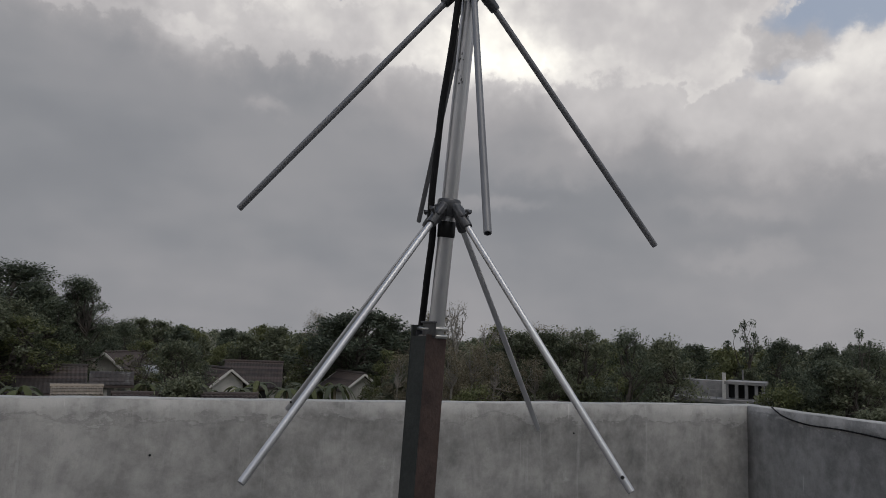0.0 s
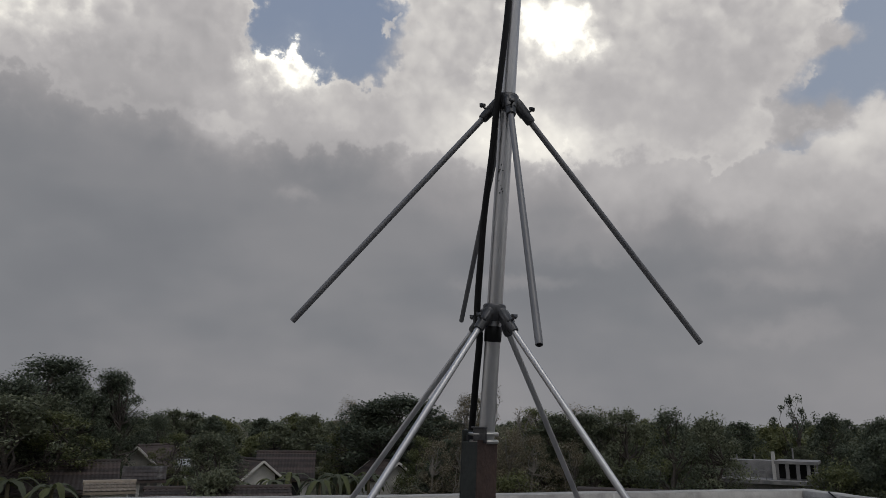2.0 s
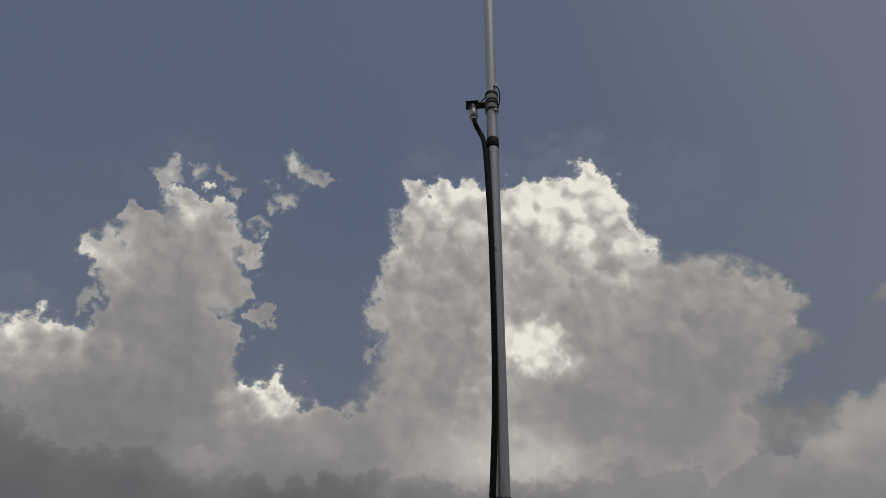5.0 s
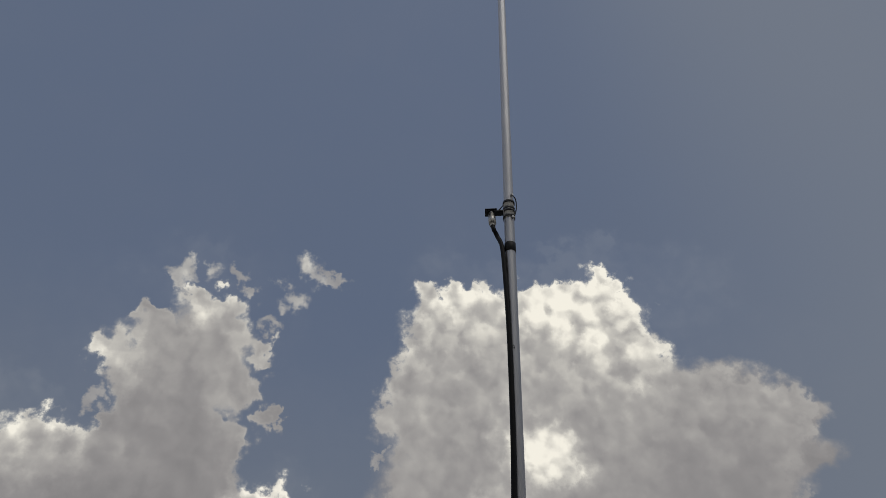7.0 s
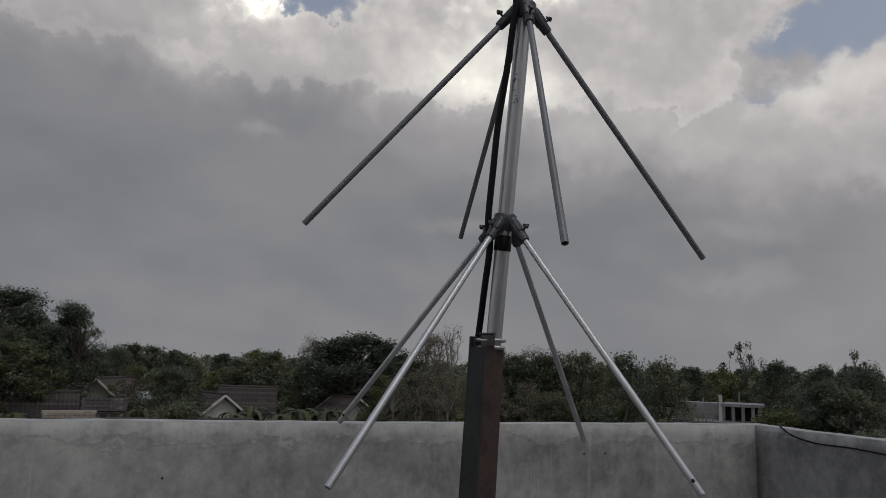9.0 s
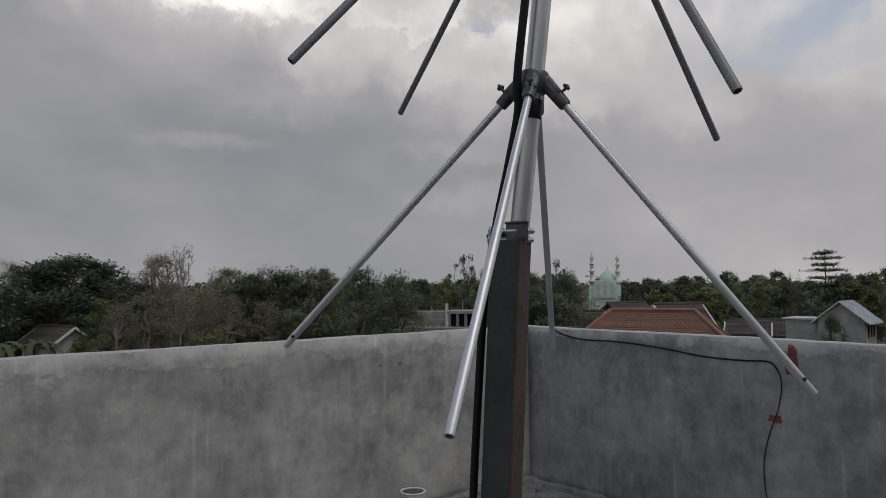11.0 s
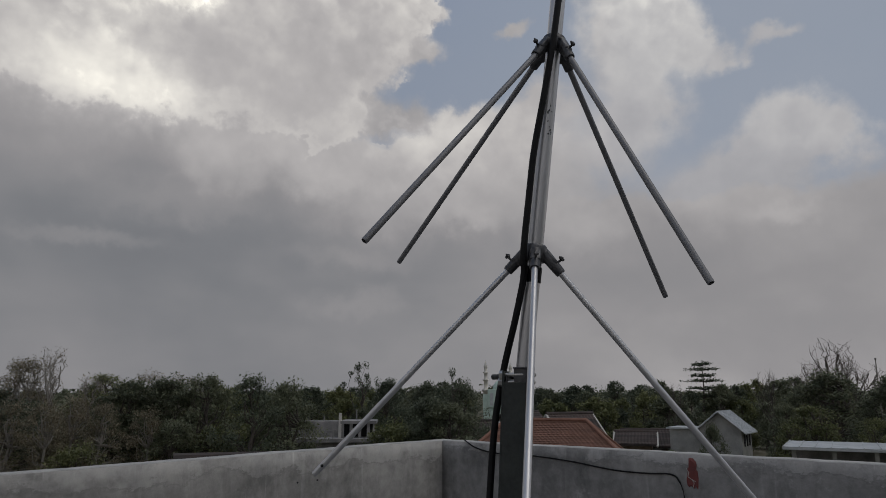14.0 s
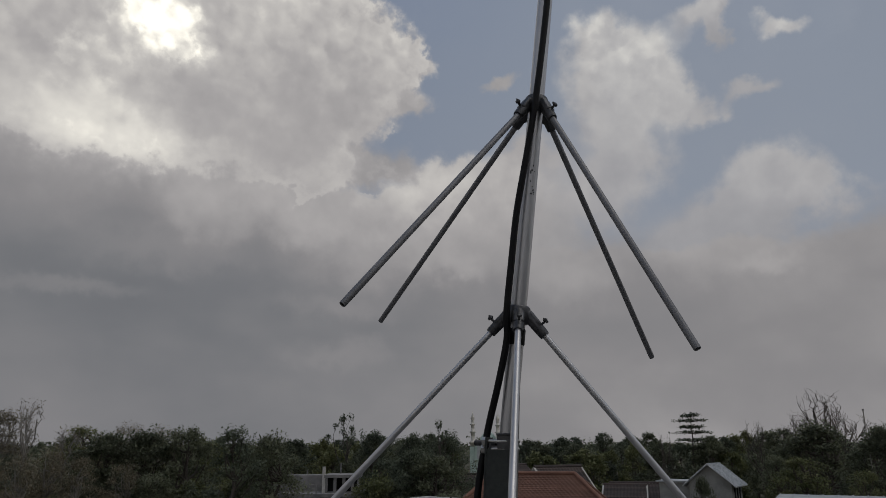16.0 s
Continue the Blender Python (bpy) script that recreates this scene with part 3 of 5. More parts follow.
def fillet(name, a, b, inward, seed):
    """A crumbly mortar bead where wall and floor meet."""
    rng = random.Random(seed)
    a, b, inward = Vector((*a, 0)), Vector((*b, 0)), Vector((*inward, 0))
    steps = int((b - a).length / 0.035)
    bm, rows = bmesh.new(), []
    for i in range(steps + 1):
        q = a.lerp(b, i / steps)
        w = 0.045 + 0.03 * noise.noise(q * 4 + Vector((0, 0, seed))) + rng.uniform(-0.008, 0.012)
        h = 0.030 + 0.016 * noise.noise(q * 6 + Vector((0, 0, seed + 3))) + rng.uniform(-0.004, 0.008)
        rows.append([bm.verts.new(q + inward * x + Vector((0, 0, z))) for x, z in ((-0.004, h), (w * 0.35, h * 0.8), (w * 0.8, h * 0.5), (w, -0.02))])
    for p, q in zip(rows, rows[1:]):
        for k in range(3):
            bm.faces.new((p[k], q[k], q[k + 1], p[k + 1]))
    tagged(link_mesh(name, bm, FLOOR), "crumbling mortar bead along the wall foot", "trim", "", "structure")


fillet("trim_north", (WEST, NORTH), (EAST, NORTH), (0, -1), 4)
fillet("trim_east", (EAST, NORTH), (EAST, SOUTH), (-1, 0), 9)


# ---------------------------------------------------------------- the post
POST_TOP = Vector((-0.016, 0.028, 1.612))


def post_axis(z):
    return Vector((POST_TOP.x - 0.021 * (POST_TOP.z - z), POST_TOP.y + 0.049 * (POST_TOP.z - z), z))


POST_TURN = -67.0  # bearing of the face with the notch


def make_post():
    """Square steel tube, 42 mm, three sides painted, one side rusty and cut short to let the mast in."""
    post = thing("steel_post", "leaning square steel post, rust-brown and grey-green, on the screed", "post", post_axis(0))
    half, wall = 0.021, 0.003
    foot, head = post_axis(0), post_axis(1.0)
    lean = Matrix(((1, 0, head.x - foot.x, 0), (0, 1, head.y - foot.y, 0), (0, 0, 1, 0), (0, 0, 0, 1)))
    for k, (label, m, top) in enumerate((("rust-brown side with worn primer", RUST, 1.603), ("grey-green painted side", GREENGREY, 1.600),
                                         ("", GREENGREY, 1.618), ("grey-green painted side", GREENGREY, 1.600))):
        bm = bmesh.new()
        turn = lean @ pose(0, 0, 0, 0, 0, POST_TURN - 90 * k)
        low = -half if k % 2 == 0 else -half + wall
        box(bm, (half - wall, low, -0.02), (half, -low, top), 0.0006, turn)
        part("side_plate", bm, m, post, label)
    # base plate
    bm = bmesh.new()
    box(bm, (-0.07, -0.07, -0.004), (0.07, 0.07, 0.008), 0.001, pose(0, 0, 0, 0, 0, POST_TURN))
    part("base_plate", bm, RUST, post)
    # clamp: two U-bolts round the mast, drawn through the far side
    inv = Matrix.Translation(-Vector(post.location))
    n = polar(POST_TURN, 1)
    s = polar(POST_TURN + 90, 1)
    for z, reach, bend in ((1.612, 0.034, 0.0), (1.600, 0.030, 0.0)):
        c = mast(z)
        r = 0.0165
        pts = [c + s * r - n * reach]
        for a in range(-90, 91, 15):
            pts.append(c + s * (r * -math.sin(radians(a))) + n * (r * math.cos(radians(a)) + 0.001))
        pts.append(c - s * r - n * reach)
        bm = bmesh.new()
        tube(bm, pts, 0.0034, 12)
        bm.transform(inv)
        ub = part("u_bolt", bm, ZINC, post, "zinc-plated U-bolt round the mast", True)
        for sign in (1, -1):
            bm = bmesh.new()
            q = c + s * (sign * r) - n * 0.030
            tube(bm, [q, q - n * 0.006], 0.0068, 6)
            bm.transform(inv)
            part("nut", bm, ZINC, ub)
    bm = bmesh.new()
    box(bm, (-0.0015, -0.024, -0.010), (0.0015, 0.024, 0.012), 0.0008, Matrix.Translation(mast(1.598) + n * -0.0215) @ pose(0, 0, 0, 0, 0, POST_TURN))
    bm.transform(inv)
    part("clamp_plate", bm, CAST, post, "dark steel clamp plate")
    bm = bmesh.new()
    grip = Matrix.Translation(mast(1.611)) @ pose(0, 0, 0, 0, 0, POST_TURN - 90)
    box(bm, (0.0165, -0.012, -0.013), (0.0195, 0.019, 0.013), 0.001, grip)
    box(bm, (0.0150, -0.012, 0.010), (0.0240, 0.0195, 0.013), 0.001, grip)
    bm.transform(inv)
    part("clamp_bracket", bm, CAST, post, "dark rusty clamp bracket")
    bm = bmesh.new()
    q = mast(1.610) + polar(80, 0.020)
    tube(bm, [q, q + polar(80, 0.052)], 0.0048, 12)
    bm.transform(inv)
    part("long_bolt", bm, CAST, post, "long dark bolt end", True)


# ---------------------------------------------------------------- the antenna
def mast(z):
    """The mast's axis: it leans towards -y."""
    t = z - 1.806
    return Vector((0.0265 * t, -0.1245 * t, z))


AXIS = (mast(3) - mast(2)).normalized()
TIP = 4.62
FEED = 3.085


def make_hub(antenna, centre, dirs, label):
    """A cast collar with four sloping sockets, each with a thumb screw on top."""
    bm = bmesh.new()
    tube(bm, [centre - AXIS * 0.017, centre - AXIS * 0.014, centre + AXIS * 0.009, centre + AXIS * 0.012], [0.017, 0.0195, 0.0195, 0.017], 24)
    hub = part("radial_hub", bm, CAST, antenna, label, True)
    for d in dirs:
        out = (d - AXIS * d.dot(AXIS)).normalized()
        root = centre + out * 0.014
        bm = bmesh.new()
        tube(bm, [root, root + d * 0.006, root + d * 0.043, root + d * 0.046], [0.0095, 0.0098, 0.0086, 0.0078], 16)
        web = AXIS.cross(out)
        lug = Matrix.Translation(root) @ Matrix(((d.x, web.x, d.cross(web).x, 0), (d.y, web.y, d.cross(web).y, 0), (d.z, web.z, d.cross(web).z, 0), (0, 0, 0, 1)))
        box(bm, (0.002, -0.0088, -0.0088), (0.030, 0.0088, 0.0088), 0.003, lug)
        part("socket", bm, CAST, hub, "", True)
        up = (AXIS - d * AXIS.dot(d)).normalized()
        q = root + d * 0.028 + up * 0.006
        bm = bmesh.new()
        tube(bm, [q, q + up * 0.009], 0.0021, 8)
        tube(bm, [q + up * 0.0085, q + up * 0.0095, q + up * 0.0125, q + up * 0.0135], [0.0030, 0.0044, 0.0044, 0.0034], 6)
        box(bm, (-0.0055, -0.001, 0.0), (0.0055, 0.001, 0.005), 0.0004, Matrix.Translation(q + up * 0.0095))
        part("thumb_screw", bm, CAST, hub, "small dark thumb screw")
    return hub


def make_antenna():
    antenna = thing("antenna", "silver aluminium antenna with eight drooping rods, clamped to a post", "antenna", mast(1.56))
    inv = Matrix.Translation(-Vector(antenna.location))
    built = []
    bm = bmesh.new()
    tube(bm, [mast(z) for z in (1.560, 2.06, FEED - 0.012)], [0.0132, 0.0131, 0.0128], 28, True)
    built.append(part("lower_tube", bm, ALU, antenna, "", True))
    bm = bmesh.new()
    tube(bm, [mast(z) for z in (FEED + 0.012, TIP - 0.002, TIP)], [0.0125, 0.0125, 0.0115], 28, True)
    built.append(part("upper_tube", bm, ALU_BRIGHT, antenna, "plain silver upper element", True))
    # a rubbed maker's print: unreadable short bars on the tube
    rng = random.Random(31)
    for zc in (2.058, 2.66, 2.02):
        for k in range(7):
            z, a0, w = zc + rng.uniform(-0.012, 0.012), -128 + rng.uniform(-22, 22), rng.uniform(4, 14)
            bm = bmesh.new()
            rows = [[bm.verts.new(mast(z + dz) + polar(a0 + w * i / 3, 0.01335)) for i in range(4)] for dz in (0, rng.uniform(0.0012, 0.0035))]
            for i in range(3):
                bm.faces.new((rows[0][i], rows[0][i + 1], rows[1][i + 1], rows[1][i]))
            built.append(part("print_mark", bm, CAST, antenna, "dark rubbed print mark"))

    upper, lower = mast(2.178), mast(1.813)
    up_tips = [(-0.329, 0.058, 1.787), (-0.053, -0.308, 1.723), (0.349, -0.071, 1.767), (0.059, 0.375, 1.850)]
    low_tips = [(-0.310, -0.182, 1.415), (0.167, -0.279, 1.411), (-0.205, 0.302, 1.454), (0.277, 0.212, 1.427)]
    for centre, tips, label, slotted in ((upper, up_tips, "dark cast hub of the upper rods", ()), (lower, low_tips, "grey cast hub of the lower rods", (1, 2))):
        dirs = []
        for k, tip in enumerate(tips):
            tip = Vector(tip)
            flat = tip - centre
            flat = (flat - AXIS * flat.dot(AXIS)).normalized()
            root = centre + flat * 0.014
            d = (tip - root).normalized()
            dirs.append(d)
            bm = bmesh.new()
            tube(bm, [root + d * 0.02, tip - d * 0.002, tip], [0.0051, 0.0051, 0.0048], 18, True, 0.0012)
            # lower rods stay plain aluminium; upper ones carry painted shade
            rod = part("radial_rod", bm, ALU if slotted else ALU_ROD_BACKLIT, antenna, "", True)
            built.append(rod)
            if k in slotted:
                # drilled hole near the end
                bm = bmesh.new()
                q = tip - d * 0.020
                bore = Vector((-0.55, -0.80, 0.30))
                bore = (bore - d * bore.dot(d)).normalized()
                tube(bm, [q - bore * 0.0054, q + bore * 0.0054], 0.0026, 10)
                part("drilled_hole", bm, DARKHOLE, rod)
        built.append(make_hub(antenna, centre, dirs, label))

    # tape under the lower hub and under the feed
    for z, h, r in ((1.762, 0.026, 0.0146), (2.945, 0.028, 0.0140)):
        bm = bmesh.new()
        tube(bm, [mast(z), mast(z + 0.001), mast(z + h - 0.001), mast(z + h)], [r - 0.0008, r, r, r - 0.0008], 24)
        built.append(part("tape_band", bm, TAPE, antenna, "black insulating tape", True))

    # feed: insulator, two black clamps, an angle with the socket, a wire to the upper element
    bm = bmesh.new()
    tube(bm, [mast(FEED - 0.030), mast(FEED + 0.030)], 0.0137, 24)
    built.append(part("insulator", bm, CREAM, antenna, "pale plastic insulator sleeve", True))
    for z in (FEED - 0.024, FEED - 0.004, FEED + 0.004, FEED + 0.026):
        bm = bmesh.new()
        tube(bm, [mast(z - 0.004), mast(z - 0.003), mast(z + 0.003), mast(z + 0.004)], [0.0140, 0.0156, 0.0156, 0.0140], 24)
        built.append(part("hose_clamp", bm, CAST, antenna, "dark worm-drive clamp", True))
    for z in (FEED + 0.044, FEED - 0.034):
        bm = bmesh.new()
        q = mast(z) + polar(-75, 0.012)
        tube(bm, [q, q + polar(-75, 0.006)], 0.0038, 10)
        built.append(part("screw", bm, ZINC, antenna, "", True))
    b = 162.0
    c = mast(FEED - 0.014)
    bm = bmesh.new()
    turn = Matrix.Translation(c) @ pose(0, 0, 0, 0, 0, b)
    box(bm, (0.012, -0.009, -0.014), (0.015, 0.009, 0.014), 0.0006, turn)
    box(bm, (0.012, -0.009, 0.010), (0.058, 0.009, 0.0135), 0.0006, turn)
    box(bm, (0.030, -0.013, 0.0135), (0.060, 0.013, 0.0155), 0.0008, turn)
    bracket = part("feed_bracket", bm, CAST, antenna, "dark metal angle bracket")
    built.append(bracket)
    bm = bmesh.new()
    q = c + polar(b, 0.044)
    down = Vector((0, 0, -1))
    tube(bm, [q + down * -0.010, q + down * 0.004, q + down * 0.005, q + down * 0.030, q + down * 0.031, q + down * 0.040], [0.0085, 0.0085, 0.0095, 0.0095, 0.0070, 0.0066], 16)
    part("coax_plug", bm, BRASS, bracket, "nickel-plated coax plug", True)
    bm = bmesh.new()
    tube(bm, smooth_line([q - down * 0.014, c + polar(b, 0.026) + Vector((0, 0, 0.021)), mast(FEED + 0.022) + polar(b, 0.014)]), 0.0014, 8)
    tube(bm, smooth_line([mast(FEED + 0.046) + polar(-70, 0.015), mast(FEED + 0.030) + polar(-45, 0.020), mast(FEED) + polar(-40, 0.020), mast(FEED - 0.032) + polar(-55, 0.016)]), 0.0014, 8)
    built.append(part("feed_wire", bm, BLACK, antenna, "thin black jumper wire", True))

    # coax: from the plug, taped to the mast, bowed between, round the post and down to the floor
    run = [(q + down * 0.038)]
    run += [q + down * 0.055 + polar(b, -0.002), mast(3.000) + polar(160, 0.030)]
    for z, bearing, r in ((2.955, 182, 0.0205), (2.85, 206, 0.0195), (2.70, 222, 0.0192), (2.50, 228, 0.0195), (2.33, 224, 0.0215), (2.178, 212, 0.0275), (2.08, 196, 0.0255),
                          (1.98, 180, 0.029), (1.90, 178, 0.030), (1.81, 177, 0.030), (1.77, 175, 0.0225), (1.70, 150, 0.024), (1.62, 122, 0.033)):
        run.append(mast(z) + polar(bearing, r))
    for z, bearing, r in ((1.52, 108, 0.037), (1.35, 105, 0.043), (1.15, 105, 0.046), (0.8, 108, 0.060), (0.4, 115, 0.075), (0.10, 125, 0.11)):
        run.append(post_axis(z) + polar(bearing, r))
    base = post_axis(0.0)
    run += [base + Vector((-0.16, 0.20, 0.014)), base + Vector((-0.5, 0.35, 0.006)), base + Vector((-1.2, 0.2, 0.006))]
    bm = bmesh.new()
    tube(bm, smooth_line(run, 7), 0.0056, 12)
    built.append(part("coax_cable", bm, BLACK, antenna, "black coaxial cable hanging along the mast", True))
    for o in built:
        for k in (o, *o.children):
            k.data.transform(inv)


make_post()
make_antenna()


# ---------------------------------------------------------------- on the terrace walls
def make_wall_cable():
    x = EAST - 0.006
    pts = [(EAST + 0.05, 3.06, TOP + 0.012), (EAST + 0.01, 3.02, TOP + 0.010), (x, 2.90, 1.165), (x, 2.70, 1.135), (x, 2.40, 1.135), (x, 2.07, 1.115), (x, 1.74, 1.078),
           (x, 1.50, 1.072), (x, 1.34, 1.078), (x, 1.285, 1.045), (x, 1.255, 0.95), (x, 1.28, 0.80), (x, 1.335, 0.65), (x, 1.372, 0.48), (x, 1.365, 0.30), (x, 1.335, 0.17), (x - 0.02, 1.29, 0.02)]
    bm = bmesh.new()
    line = smooth_line(pts, 6)
    tube(bm, line, [0.0052 if q.z > 1.03 else 0.0030 for q in line], 10)
    tagged(link_mesh("wall_cable", bm, BLACK, None, True), "thin black cable sagging along the parapet and down", "cable")


def make_daub(name, y, z, w, h, seed, label):
    """An uneven daub of red filler, a few millimetres proud of the wall."""
    rng = random.Random(seed)
    bm = bmesh.new()
    rim, ring = [], []
    for k in range(28):
        a = 2 * math.pi * k / 28
        r = 1 + rng.uniform(-0.16, 0.16) + 0.12 * math.sin(3 * a + seed)
        sq = max(abs(math.cos(a)), abs(math.sin(a))) ** -0.55
        rim.append(bm.verts.new((EAST + 0.003, y + w * r * sq * math.cos(a), z + h * r * sq * math.sin(a))))
        ring.append(bm.verts.new((EAST - 0.007 + rng.uniform(-0.002, 0.002), y + 0.8 * w * r * sq * math.cos(a), z + 0.85 * h * r * sq * math.sin(a))))
    for k in range(28):
        j = (k + 1) % 28
        bm.faces.new((rim[k], rim[j], ring[j], ring[k]))
    bm.faces.new(ring)
    bmesh.ops.recalc_face_normals(bm, faces=bm.faces)
    ob = tagged(link_mesh(name, bm, RED), label, "wall patch")
    return ob


make_wall_cable()
daub = make_daub("filler_patch", 1.195, 1.085, 0.036, 0.085, 3, "brick-red filler patch with pale cracks on the parapet")
bm = bmesh.new()
for line in ([(1.228, 1.12), (1.215, 1.095), (1.222, 1.07), (1.196, 1.055), (1.184, 1.035), (1.192, 1.01)], [(1.196, 1.055), (1.175, 1.045)]):
    tube(bm, [(EAST - 0.0085, y, z) for y, z in line], 0.0016, 6)
part("crack", bm, LIME, daub, "pale crack line")
make_daub("filler_patch", 1.30, 0.745, 0.040, 0.022, 8, "small brick-red filler smear under the cable")


def make_paint_can():
    can = thing("paint_can", "open white paint can with dark printed bands, by the parapet", "can", (2.185, 3.08, 0.0))
    r, h = 0.083, 0.20
    bm = bmesh.new()
    prof = [(0.0, 0.0), (r - 0.003, 0.0), (r, 0.004), (r, h * 0.25), (r + 0.0015, h * 0.26), (r, h * 0.27), (r, h * 0.72), (r + 0.0015, h * 0.73), (r, h * 0.74), (r, h - 0.008), (r + 0.004, h - 0.004), (r + 0.002, h),
            (r - 0.012, h), (r - 0.012, h - 0.010), (r - 0.003, h - 0.012), (r - 0.004, 0.02), (0.0, 0.02)]
    spin(bm, prof, 40)
    part("body", bm, CANWHITE, can, "", True)
    for z0, z1 in ((0.085, 0.090), (0.105, 0.109), (0.135, 0.150), (0.163, 0.166)):
        bm = bmesh.new()
        spin(bm, [(r + 0.0003, z0), (r + 0.0008, z0 + 0.0005), (r + 0.0008, z1 - 0.0005), (r + 0.0003, z1)], 40)
        part("printed_band", bm, BLOCK, can, "grey printed band", True)
    bm = bmesh.new()
    tube(bm, [Vector((r * math.cos(a) * 1.03, r * math.sin(a) * 1.03 - 0.012, h - 0.02 + 0.02 * math.sin(a) - 0.0)) for a in (math.pi + math.pi * k / 14 for k in range(15))], 0.0018, 8)
    part("handle", bm, ZINC, can, "thin wire handle", True)


def spin(bm, profile, sides):
    rings = []
    for r, z in profile:
        rings.append([bm.verts.new((r * math.cos(2 * math.pi * k / sides), r * math.sin(2 * math.pi * k / sides), z)) for k in range(sides)] if r > 1e-6 else [bm.verts.new((0, 0, z))])
    for a, b in zip(rings, rings[1:]):
        for k in range(sides):
            j = (k + 1) % sides
            q = [a[k % len(a)], a[j % len(a)], b[j % len(b)], b[k % len(b)]]
            q = list(dict.fromkeys(q))
            if len(q) > 2:
                bm.faces.new(q)
    bmesh.ops.recalc_face_normals(bm, faces=bm.faces)


make_paint_can()

# anchor stubs in the north wall and rubble by the corner
for k, (x, z) in enumerate(((2.05, 1.011), (2.215, 1.012), (-0.6, 0.9))):
    bm = bmesh.new()
    tube(bm, [(x, NORTH + 0.01, z), (x, NORTH - 0.006, z), (x, NORTH - 0.007, z)], [0.0065, 0.006, 0.004], 8)
    tagged(link_mesh("wire_stub", bm, BLACK), "dark cut wire end sticking out of the wall", "wire")
rng = random.Random(12)
for k in range(9):
    bm = bmesh.new()
    bmesh.ops.create_icosphere(bm, subdivisions=1, radius=1.0)
    for v in bm.verts:
        v.co *= 1 + rng.uniform(-0.25, 0.25)
    s = rng.uniform(0.012, 0.045)
    x, y = (rng.uniform(2.6, 3.35), NORTH - rng.uniform(0.05, 0.25)) if k < 5 else (EAST - rng.uniform(0.06, 0.3), rng.uniform(1.6, 2.9))
    bm.transform(pose(x, y, s * 0.35 - 0.01, rng.uniform(0, 90), rng.uniform(0, 90), 0) @ Matrix.Diagonal((s, s * 0.8, s * 0.6, 1)))
    tagged(link_mesh("mortar_crumb", bm, FLOOR), "loose lump of grey mortar on the screed", "rubble", "mortar crumbs on the floor")
bm = bmesh.new()
box(bm, (2.95, 2.45, -0.012), (3.30, 2.62, 0.035), 0.006, pose(0, 0, 0))
tagged(link_mesh("mortar_step", bm, FLOOR), "low grey mortar block on the screed by the corner", "block")


# ---------------------------------------------------------------- the village and the woods round it
EYE = 1.58


def spot(az, dist):
    """A place on the ground: bearing clockwise from +y in degrees, metres away."""
    return Vector((dist * math.sin(radians(az)), dist * math.cos(radians(az)), GROUND))


def rise(el, dist):
    """The height over the ground of what stands el degrees over eye level at that distance."""
    return EYE + dist * math.tan(radians(el)) - GROUND


bm = bmesh.new()
rings = []
for r in (0.5, 12, 40, 90, 200, 500, 1500, 4800):
    rings.append([bm.verts.new((r * math.cos(2 * math.pi * k / 64), r * math.sin(2 * math.pi * k / 64),
                                GROUND + (0.0 if r > 600 or r < 10 else 0.25 * noise.noise(Vector((r * 0.3 * math.cos(k), r * 0.2, k * 0.7)))))) for k in range(64)])
for a, b in zip(rings, rings[1:]):
    for k in range(64):
        bm.faces.new((a[k], b[k], b[(k + 1) % 64], a[(k + 1) % 64]))
bm.faces.new(rings[0])
bmesh.ops.recalc_face_normals(bm, faces=bm.faces)
tagged(link_mesh("ground", bm, EARTH, None, True), "dry earth and grass under the village trees", "ground", "", "structure")


def leaf_mesh(name, centres, size, material, rng, droop=0.35, narrow=0.5):
    """Many small folded leaves at the given centres."""
    verts, faces = [], []
    for c in centres:
        a, t = rng.uniform(0, 2 * math.pi), rng.gauss(-droop, 0.5)
        s = size * rng.uniform(0.6, 1.35)
        d = Vector((math.cos(a) * math.cos(t), math.sin(a) * math.cos(t), math.sin(t)))
        w = Vector((-math.sin(a), math.cos(a), rng.uniform(-0.5, 0.5))) * (s * narrow)
        c = Vector(c)
        i = len(verts)
        verts += [c - d * (s * 0.5), c + w * 0.5 + Vector((0, 0, s * 0.08)), c + d * (s * 0.5), c - w * 0.5 + Vector((0, 0, s * 0.08))]
        faces.append((i, i + 1, i + 2, i + 3))
    me = bpy.data.meshes.new(name)
    me.from_pydata([tuple(v) for v in verts], [], faces)
    me.materials.append(material)
    return me


def branch(bm, a, b, r0, r1, rng, bend=0.12, sides=6):
    """A tapered, slightly crooked limb from a to b."""
    a, b = Vector(a), Vector(b)
    n = 4
    pts = [a.lerp(b, k / n) + Vector((rng.gauss(0, 1), rng.gauss(0, 1), rng.gauss(0, 0.6))) * ((b - a).length * bend * 0.5 if 0 < k < n else 0) for k in range(n + 1)]
    tube(bm, pts, [r0 + (r1 - r0) * k / n for k in range(n + 1)], sides, False)
    return pts


